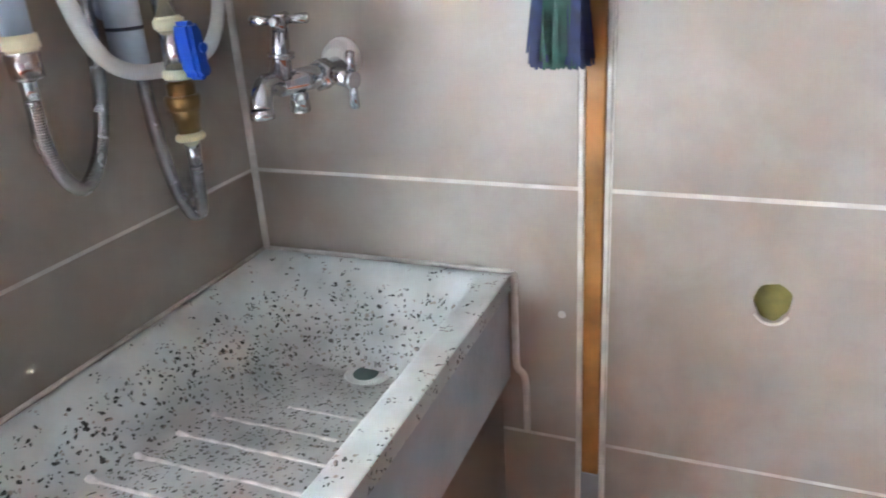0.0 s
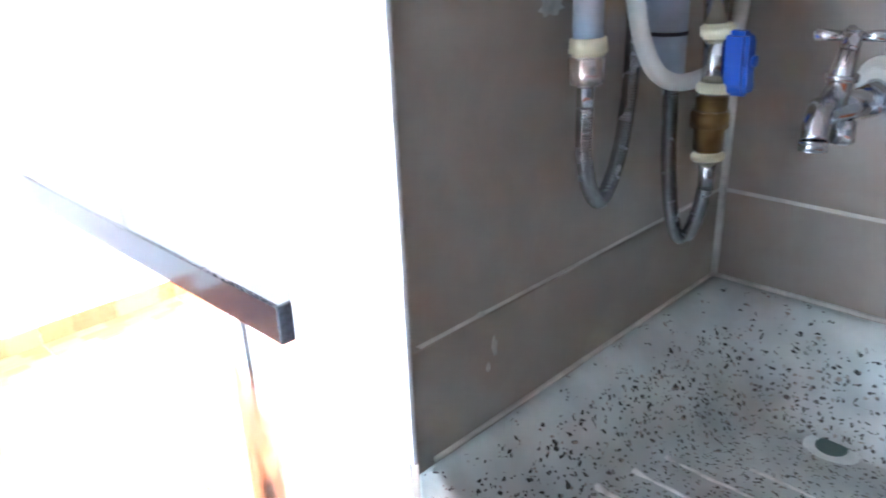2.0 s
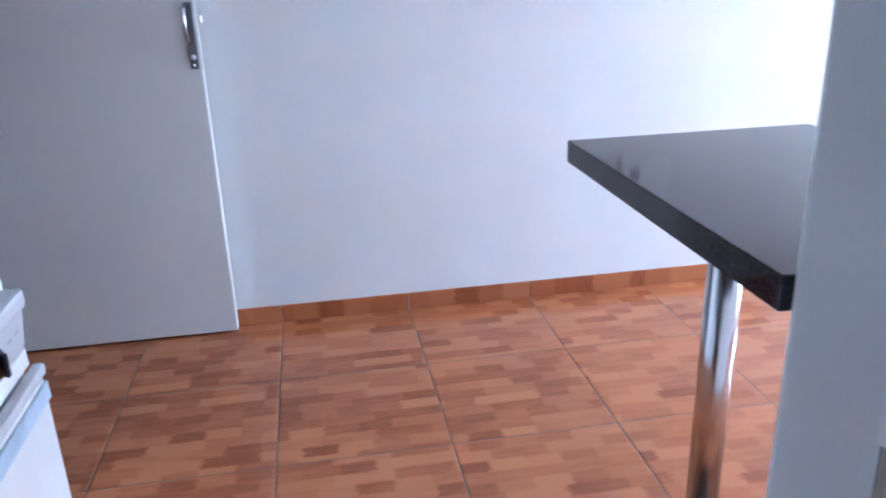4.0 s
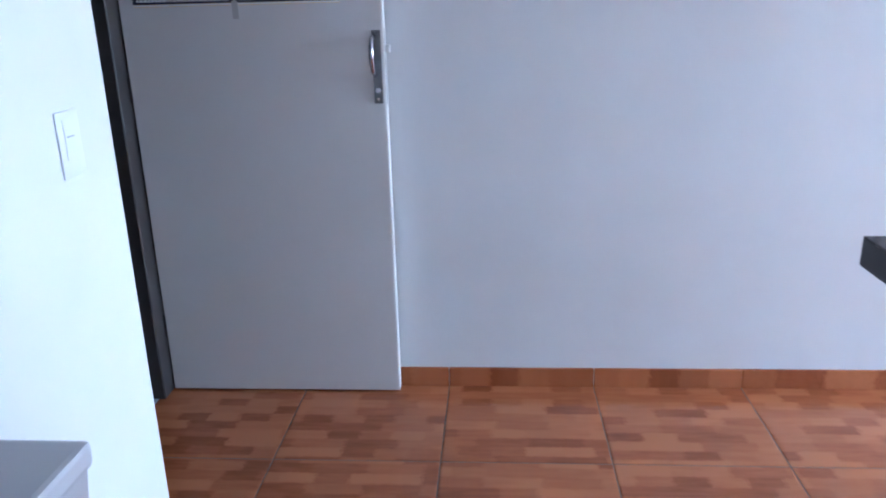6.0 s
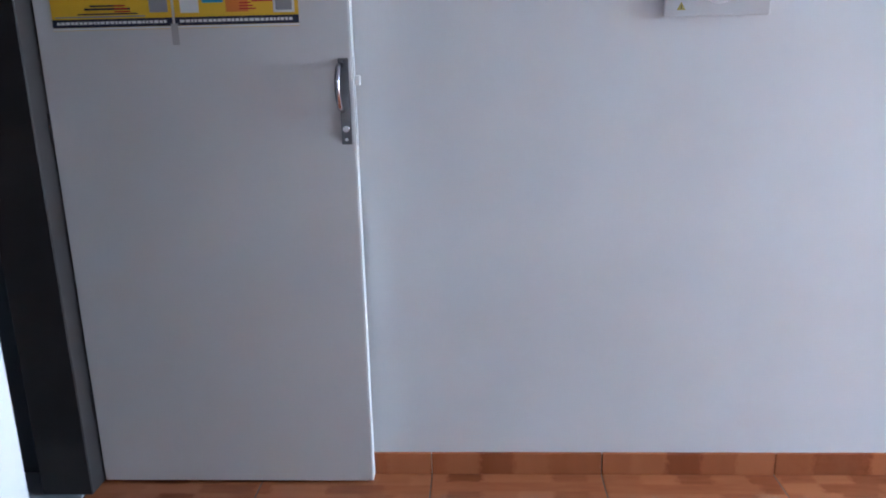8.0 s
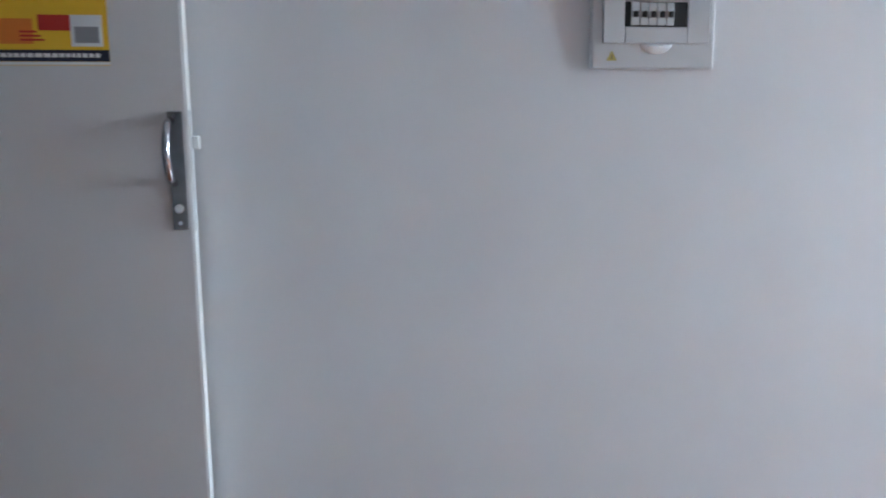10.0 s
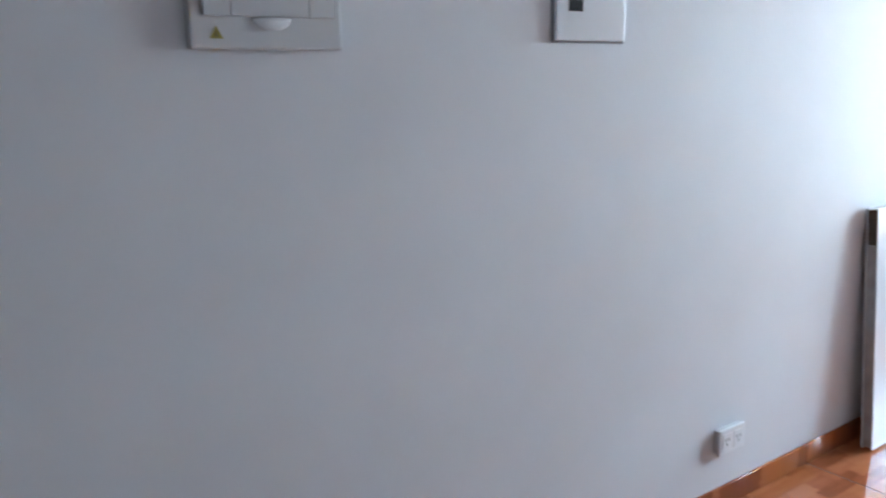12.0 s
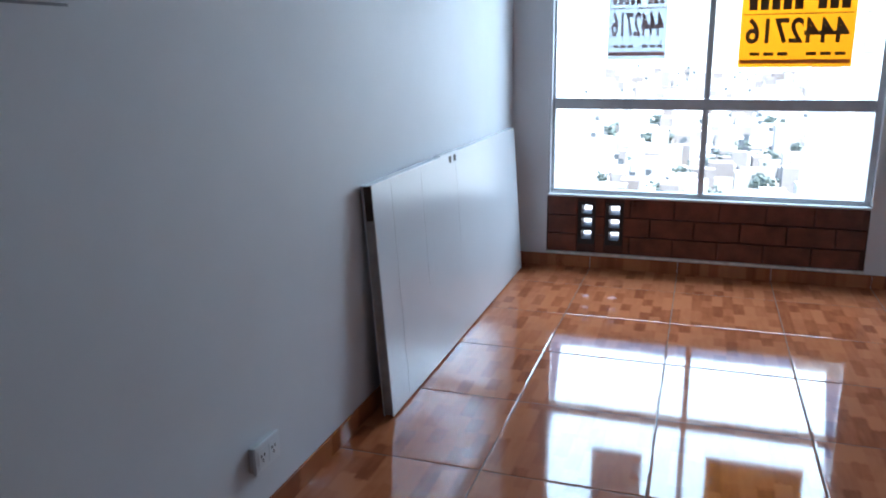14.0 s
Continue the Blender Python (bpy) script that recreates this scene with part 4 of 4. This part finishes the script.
part("hose_nut", rod((1.2485, -2.34, 1.052), (1.249, -2.339, 1.0615), 0.0185, n=20, bevel=0.002), M_TEFLON, v2)
part("ferrule", rod((1.249, -2.34, 1.02), (1.249, -2.34, 1.0515), 0.0085, 0.010, n=16), M_CHROME, v2)
part("hose", tube([(1.249, -2.34, 1.021), (1.256, -2.332, 0.99), (1.272, -2.316, 0.955), (1.284, -2.302, 0.94), (1.27, -2.297, 0.947), (1.25, -2.296, 1.0), (1.236, -2.296, 1.09), (1.235, -2.29, 1.30)], 0.0088, 14), M_BRAID, v2, "braided steel hose")
part("wall_clip", box(1.236, 1.266, -2.31, YN - 0.0005, 1.42, 1.44, 0.002, 1), M_PVC, v2)
wm = thing("water_meter_pipe", "blue-grey plastic pipe fitting on the wall", "pipe fitting", "water connections")
wm.location = (0.062, -0.004, -0.006)
part("body", rod((1.222, -2.27, 1.145), (1.224, -2.268, 1.26), 0.0215, n=20, bevel=0.004), M_BLUEGREY, wm)
part("ring", rod((1.2225, -2.27, 1.19), (1.2225, -2.27, 1.194), 0.0222, n=20), M_NAVY, wm)
part("stub", rod((1.223, YN - 0.0005, 1.215), (1.223, -2.25, 1.215), 0.014), M_BLUEGREY, wm)
wh = thing("white_hose", "white plastic drain hose hanging in a loop", "hose", "water connections")
wh.location = (0.05, 0.01, -0.003)
part("hose", tube([(1.135, -2.285, 1.50), (1.138, -2.292, 1.30), (1.15, -2.297, 1.215), (1.172, -2.303, 1.165), (1.21, -2.306, 1.142), (1.27, -2.304, 1.135), (1.34, -2.295, 1.137), (1.39, -2.285, 1.152), (1.43, -2.275, 1.20), (1.445, -2.268, 1.30), (1.45, -2.262, 1.50)], 0.0095, 12), M_PVC, wh)
part("wall_clip", box(1.437, 1.463, -2.262, YN - 0.0005, 1.38, 1.395, 0.002, 1), M_PVC, wh)

# ---- brush on the far wall ----
bru = thing("hanging_brush", "blue and green bristled brush hung by the wooden strip", "brush")
part("head", box(XF - 0.056, XF - 0.02, -2.779, -2.721, 1.215, 1.25, 0.006, 2), M_WOOD, bru)
part("handle", rod((XF - 0.038, -2.75, 1.2505), (XF - 0.014, -2.752, 1.6), 0.011), M_WOOD, bru)
def bristles(r0, r1, count, seed):
    """Many thin tufts hanging from the head, splayed at the ends."""
    rnd = random.Random(seed)
    bm = bmesh.new()
    for _ in range(count):
        y, x = rnd.uniform(r0, r1), rnd.uniform(XF - 0.058, XF - 0.02)
        a = Vector((x, y, 1.218))
        b = Vector((x + rnd.gauss(0, 0.006), y + (y + 2.751) * 0.1 + rnd.gauss(0, 0.004), 1.112 + rnd.uniform(-0.006, 0.014)))
        w = 0.0017
        v = [bm.verts.new(p) for p in (a + Vector((w, 0, 0)), a + Vector((-w, w, 0)), a + Vector((-w, -w, 0)), b + Vector((w, 0, 0)), b + Vector((-w, w, 0)), b + Vector((-w, -w, 0)))]
        for f in ((0, 1, 4, 3), (1, 2, 5, 4), (2, 0, 3, 5), (3, 4, 5)):
            bm.faces.new([v[k] for k in f])
    return bm
part("blue_bristles", join(bristles(-2.778, -2.764, 300, 3), bristles(-2.736, -2.722, 300, 4)), M_BRUSHB, bru, "dark blue bristles")
part("green_bristles", bristles(-2.766, -2.734, 520, 5), M_BRUSHG, bru, "green bristles in the middle")

# wooden strip between the tiles, and the pipe hole
ws = thing("wooden_strip", "upright varnished orange-brown wooden strip between wall tiles", "strip")
part("strip", box(XF - 0.006, XF + 0.0115, -2.800, -2.774, 0.47, H - 0.002, 0.002, 1), M_WOOD, ws)
for y in (-2.772, -2.8075):
    part("grout_edge", box(XF - 0.003, XF + 0.0115, y, y + 0.0055, 0.02, H - 0.002, 0.001, 1), M_GROUT, ws, "raised pale grout line")
part("bottom_end", box(XF - 0.004, XF + 0.0115, -2.801, -2.773, 0.02, 0.468, 0.001, 1), M_GREYP, ws)
pipe = thing("drain_pipe_stub", "yellowed plastic pipe end in a rough wall hole", "pipe")
part("inside", rod((XF + 0.010, -3.022, 0.796), (XF + 0.0118, -3.022, 0.796), 0.0345, n=24), M_HOLE, pipe)
hp = thing("wall_chip", "small round white chip in the wall tile", "mark")
part("chip", rod((XF - 0.0012, -2.742, 0.742), (XF + 0.001, -2.742, 0.742), 0.006, n=10), M_GROUT, hp)


def smear(cx, cz, w, h, seed):
    """An irregular thin patch of old plaster on the tiles."""
    rnd = random.Random(seed)
    out = []
    for k in range(18):
        a, r = 2 * math.pi * k / 18, rnd.uniform(0.65, 1.15)
        out.append((cx + w * r * math.cos(a), cz + h * r * math.sin(a)))
    p = thing("plaster_smear", "thin whitish plaster smear on the taupe tiles", "mark", "plaster marks")
    part("smear", prism(out, "y", YN - 0.0009, YN - 0.0001), M_SMEAR, p)
M_SMEAR = mat("dry_plaster", (0.55, 0.54, 0.51), 0.85, var=0.25, scale=60, bump=0.3)
smear(1.120, 1.228, 0.020, 0.012, 1)
smear(1.032, 0.893, 0.004, 0.012, 2)
smear(1.022, 0.872, 0.003, 0.006, 3)
smear(1.012, 0.938, 0.006, 0.004, 4)


# ---- outside ----
# distant haze is put into the ground colour, lighter than bare ground
gm = mat("haze_paled_ground", (0.40, 0.40, 0.36), 0.9, var=0.3, scale=0.02)
bm = bmesh.new()
def hill(x, y):
    d = max(0.0, x - 60)
    return -33 + 0.052 * d + 5.5 * noise.noise(Vector((x * 0.006, y * 0.006, 0))) * min(1, d / 150)
G = [[bm.verts.new((x, y, hill(x, y))) for y in np.linspace(-900, 900, 46)] for x in np.concatenate((np.linspace(-900, 0, 6), np.linspace(40, 1500, 50)))]
for i in range(len(G) - 1):
    for j in range(45):
        bm.faces.new((G[i][j], G[i + 1][j], G[i + 1][j + 1], G[i][j + 1])).smooth = True
tagged(part("ground", bm, gm), "hillside falling away below the window, paled for haze", "ground", kind="structure")
def town(material, count, seed, windows):
    """Small flat-roofed houses on the slope, or their dark windows."""
    rnd = random.Random(seed)
    bm = bmesh.new()
    for _ in range(count):
        x = 125 + 330 * rnd.random() ** 1.3
        y = -1.2 - x * rnd.uniform(-0.12, 0.34) + rnd.gauss(0, 6)
        w, d, h = rnd.uniform(2.8, 5.5), rnd.uniform(3, 6), rnd.choice((2.6, 3, 3, 3.4, 5, 9 if rnd.random() < 0.2 else 3.5))
        z = hill(x, y) - 1
        if not windows:
            vs = [bm.verts.new((x + sx * d / 2, y + sy * w / 2, z + sz)) for sz in (0, h + 1) for sx, sy in ((-1, -1), (1, -1), (1, 1), (-1, 1))]
            for f in ((4, 5, 6, 7), (0, 1, 5, 4), (1, 2, 6, 5), (2, 3, 7, 6), (3, 0, 4, 7)):
                bm.faces.new([vs[k] for k in f])
        else:
            for fl in range(int(h // 3)):
                for k in range(int(w // 3)):
                    if rnd.random() < 0.45:
                        yy, zz = y - w / 2 + 1 + 3 * k, z + 2 + 3 * fl
                        xx = x - d / 2 - 0.05
                        bm.faces.new([bm.verts.new(p) for p in ((xx, yy, zz), (xx, yy + 1.3, zz), (xx, yy + 1.3, zz + 1.4), (xx, yy, zz + 1.4))])
    return bm
hs = tagged(part("hillside_houses", town(None, 520, 8, False), varied("house_render", (0.20, 0.165, 0.145), (0.66, 0.65, 0.63))), "pale flat-roofed houses crowded over the hillside", "houses", kind="stuff")
tagged(part("hillside_windows", town(None, 520, 8, True), mat("house_window", (0.10, 0.11, 0.12), 0.2)), "dark windows of the hillside houses", "windows", kind="stuff")
rnd = random.Random(12)
bm = bmesh.new()
for _ in range(60):
    x = 105 + 210 * rnd.random()
    y = -1.2 - x * rnd.uniform(-0.12, 0.34)
    z, s = hill(x, y), rnd.uniform(0.9, 2.3)
    for _ in range(60):
        c = Vector((x + rnd.gauss(0, s * 0.6), y + rnd.gauss(0, s * 0.7), z + s * 0.8 + rnd.gauss(0, s * 0.4)))
        b2 = bmesh.ops.create_icosphere(bm, subdivisions=1, radius=rnd.uniform(0.12, 0.30) * s, matrix=Matrix.Translation(c))
        for v in b2["verts"]:
            v.co += Vector((rnd.gauss(0, 0.2), rnd.gauss(0, 0.2), rnd.gauss(0, 0.2)))
tagged(part("hillside_trees", bm, mat("distant_foliage", (0.11, 0.135, 0.12), 0.8, var=0.4, scale=0.2)), "clumps of trees between the hillside houses", "trees", kind="stuff")
tw = thing("apartment_tower", "pale apartment tower with dark windows near the window", "building")
part("wall", box(70, 88, -30, -11.2, hill(75, -20) - 2, 26), mat("pale_tower_render", (0.66, 0.65, 0.62), 0.8, var=0.08, scale=0.1), tw)
tm = mat("tower_window", (0.32, 0.35, 0.38), 0.2)
for fl in range(-8, 8):
    for k in range(3):
        wnd = part("window", box(69.9, 69.98, -14.3 - 4.6 * k, -12.6 - 4.6 * k, fl * 3.0 + 0.9, fl * 3.0 + 2.3), tm, tw)
part("roof", box(69.5, 88.5, -30.5, -10.7, 26.02, 27), mat("tower_roof", (0.4, 0.4, 0.4), 0.8), tw)

# ---- wall tiles of the nook ----
def wall_tiles(parent, axis, fixed, spans, zs, m):
    for a0, a1 in spans:
        for z0, z1 in zip(zs, zs[1:]):
            if axis == "x":
                bm = box(a0 + 0.0025, a1 - 0.0025, fixed, fixed + 0.0115, z0 + 0.0026, z1 - 0.0026, 0.001, 1)
            else:
                bm = box(fixed, fixed + 0.0115, a0 + 0.0025, a1 - 0.0025, z0 + 0.0026, z1 - 0.0026, 0.001, 1)
            part("tile", bm, m, parent)
ZS = [0.0, 0.112, 0.524, 0.936, 1.348, 1.76, 2.17, H - 0.003]
wt = tagged(new("tile_cladding_side"), "large taupe glazed wall tiles with pale joints", "wall tiles", kind="structure")
part("grout_bed", box(XE + 0.014, XF + 0.0115, YN + 0.0016, YN + 0.0118, 0.0, H - 0.001), M_GROUT, wt)
wall_tiles(wt, "x", YN, [(XE - 0.001, XF - 0.001)], ZS, M_WTILE)
part("corner_joint", tube([(XF - 0.002, YN - 0.002, RIM), (XF - 0.003, YN - 0.003, 1.3), (XF - 0.002, YN - 0.002, H - 0.02)], 0.006, 8), M_GROUT, wt, "pale corner joint")
structure("trim_corner", box(XE - 0.0055, XE - 0.0001, YN - 0.0015, YN + 0.0135, 0.81, H - 0.003, 0.001, 1), M_WALL, "white painted edge of the partition beside the tiles")
wt = tagged(new("tile_cladding_far"), "large taupe glazed wall tiles around a wooden strip", "wall tiles", kind="structure")
bm = box(XF + 0.0008, XF + 0.0118, -2.985, YN + 0.0005, 0.0, H - 0.001)
bm = box(XF + 0.0008, XF + 0.0118, -4.3, -3.06, 0.0, H - 0.001, bm=bm)
bm = box(XF + 0.0008, XF + 0.0118, -3.06, -2.985, 0.0, 0.758, bm=bm)
bm = box(XF + 0.0008, XF + 0.0118, -3.06, -2.985, 0.834, H - 0.001, bm=bm)
part("grout_bed", bm, M_GROUT, wt)
wall_tiles(wt, "y", XF, [(-2.7665, YN - 0.001), (-4.05, -3.43)], ZS, M_WTILE)
wall_tiles(wt, "y", XF, [(-3.43, -2.8075)], ZS[:3], M_WTILE)
wall_tiles(wt, "y", XF, [(-3.43, -2.8075)], ZS[3:], M_WTILE)
def drilled_tile(y0, y1, z0, z1, cy, cz, r):
    """A tile with a rough round hole broken through it."""
    rnd = random.Random(4)
    angs = sorted([2 * math.pi * k / 28 for k in range(28)] + [math.atan2(z - cz, y - cy) % (2 * math.pi) for y in (y0, y1) for z in (z0, z1)])
    bm = bmesh.new()
    rings = []
    for dx in (0.0, 0.0115):
        inner, outer = [], []
        for a in angs:
            c, s = math.cos(a), math.sin(a)
            d = min(((y1 if c > 0 else y0) - cy) / c if abs(c) > 1e-6 else 9, ((z1 if s > 0 else z0) - cz) / s if abs(s) > 1e-6 else 9)
            rr = r * (1 + (0.05 * math.sin(3 * a) + 0.03 * math.cos(7 * a)))
            inner.append(bm.verts.new((XF + dx, cy + 0.8 * rr * c, cz + rr * s)))
            outer.append(bm.verts.new((XF + dx, cy + d * c, cz + d * s)))
        rings.append((inner, outer))
    n = len(angs)
    (i0, o0), (i1, o1) = rings
    for k in range(n):
        j = (k + 1) % n
        for q in ((i0[k], i0[j], o0[j], o0[k]), (i1[j], i1[k], o1[k], o1[j]), (i0[j], i0[k], i1[k], i1[j]), (o0[k], o0[j], o1[j], o1[k])):
            bm.faces.new(q)
    bmesh.ops.recalc_face_normals(bm, faces=bm.faces)
    return bm
part("tile", drilled_tile(-3.4275, -2.81, 0.5275, 0.9325, -3.022, 0.796, 0.029), M_WTILE, wt, "taupe tile with a broken round hole")
ring = tube([(XF - 0.0005, -3.022 + 0.025 * math.cos(a), 0.796 + 0.031 * math.sin(a)) for a in [radians(v) for v in range(215, 326, 22)]], 0.0022, 8)
part("chipped_edge", ring, M_GROUT, wt, "pale chipped glaze under the hole")

# ---- skirting and floor tiles ----
JX, JY, TX, TY = 0.168, -0.474, 0.5015, 0.489
sk = tagged(new("baseboard"), "brown parquet-print tile skirting", "skirting", kind="structure")
xs = [-0.80] + [JX + TX * k for k in range(-1, 11) if -0.8 < JX + TX * k < XW] + [XW]
for a, b in zip(xs, xs[1:]):
    bm = box(-(b - a) / 2 + 0.001, (b - a) / 2 - 0.001, -0.009, -0.0005, 0.0, 0.07, 0.0015, 1)
    piece(mesh_of(bm, "skirting_tile", M_FLOOR), "skirting_tile", sk, pose((a + b) / 2, 0, 0))
yj = [JY - TY * k for k in range(6, -1, -1)] + [-0.0095]
for a, b in zip(yj, yj[1:]):
    bm = box(-0.009, -0.0005, -(b - a) / 2 + 0.001, (b - a) / 2 - 0.001, 0.0, 0.07, 0.0015, 1)
    piece(mesh_of(bm, "skirting_tile", M_FLOOR), "skirting_tile", sk, pose(XW, (a + b) / 2, 0))
tl = tagged(new("tile_floor"), "glossy brown ceramic floor tiles with parquet print", "floor tiles", kind="structure")
def cushion_tile(w, h):
    """A glazed tile whose edges round down into the joint."""
    bm = bmesh.new()
    rings = [[bm.verts.new((sx * (w - d), sy * (h - d), z)) for sx, sy in ((-1, -1), (1, -1), (1, 1), (-1, 1))]
             for d, z in ((0.0075, 0.0), (0.0042, -0.0003), (0.0022, -0.0009), (0.0014, -0.0022), (0.0013, -0.0048))]
    bm.faces.new(rings[0])
    for a, b in zip(rings, rings[1:]):
        for k in range(4):
            bm.faces.new((a[(k + 1) % 4], a[k], b[k], b[(k + 1) % 4]))
    return bm
whole = mesh_of(cushion_tile(TX / 2, TY / 2), "floor_tile", M_FLOOR)
gx = [JX + TX * k for k in range(-3, 11)]
gy = [JY - TY * k for k in range(-1, 9)]
for a, b in zip(gx, gx[1:]):
    for d, c in zip(gy, gy[1:]):
        x0, x1, y0, y1 = max(a, -0.835), min(b, XW), max(c, -4.3), min(d, 0)
        if (y1 <= -3.7 and x0 >= XF) or (y1 <= YP and x1 <= -0.7):
            continue
        if abs(x1 - x0 - TX) < 1e-6 and abs(y1 - y0 - TY) < 1e-6:
            piece(whole, "floor_tile", tl, pose((x0 + x1) / 2, (y0 + y1) / 2, 0))
        elif x1 - x0 > 0.02 and y1 - y0 > 0.02:
            w, h = (x1 - x0) / 2, (y1 - y0) / 2
            piece(mesh_of(cushion_tile(w, h), "floor_tile", M_FLOOR), "floor_tile", tl, pose((x0 + x1) / 2, (y0 + y1) / 2, 0))
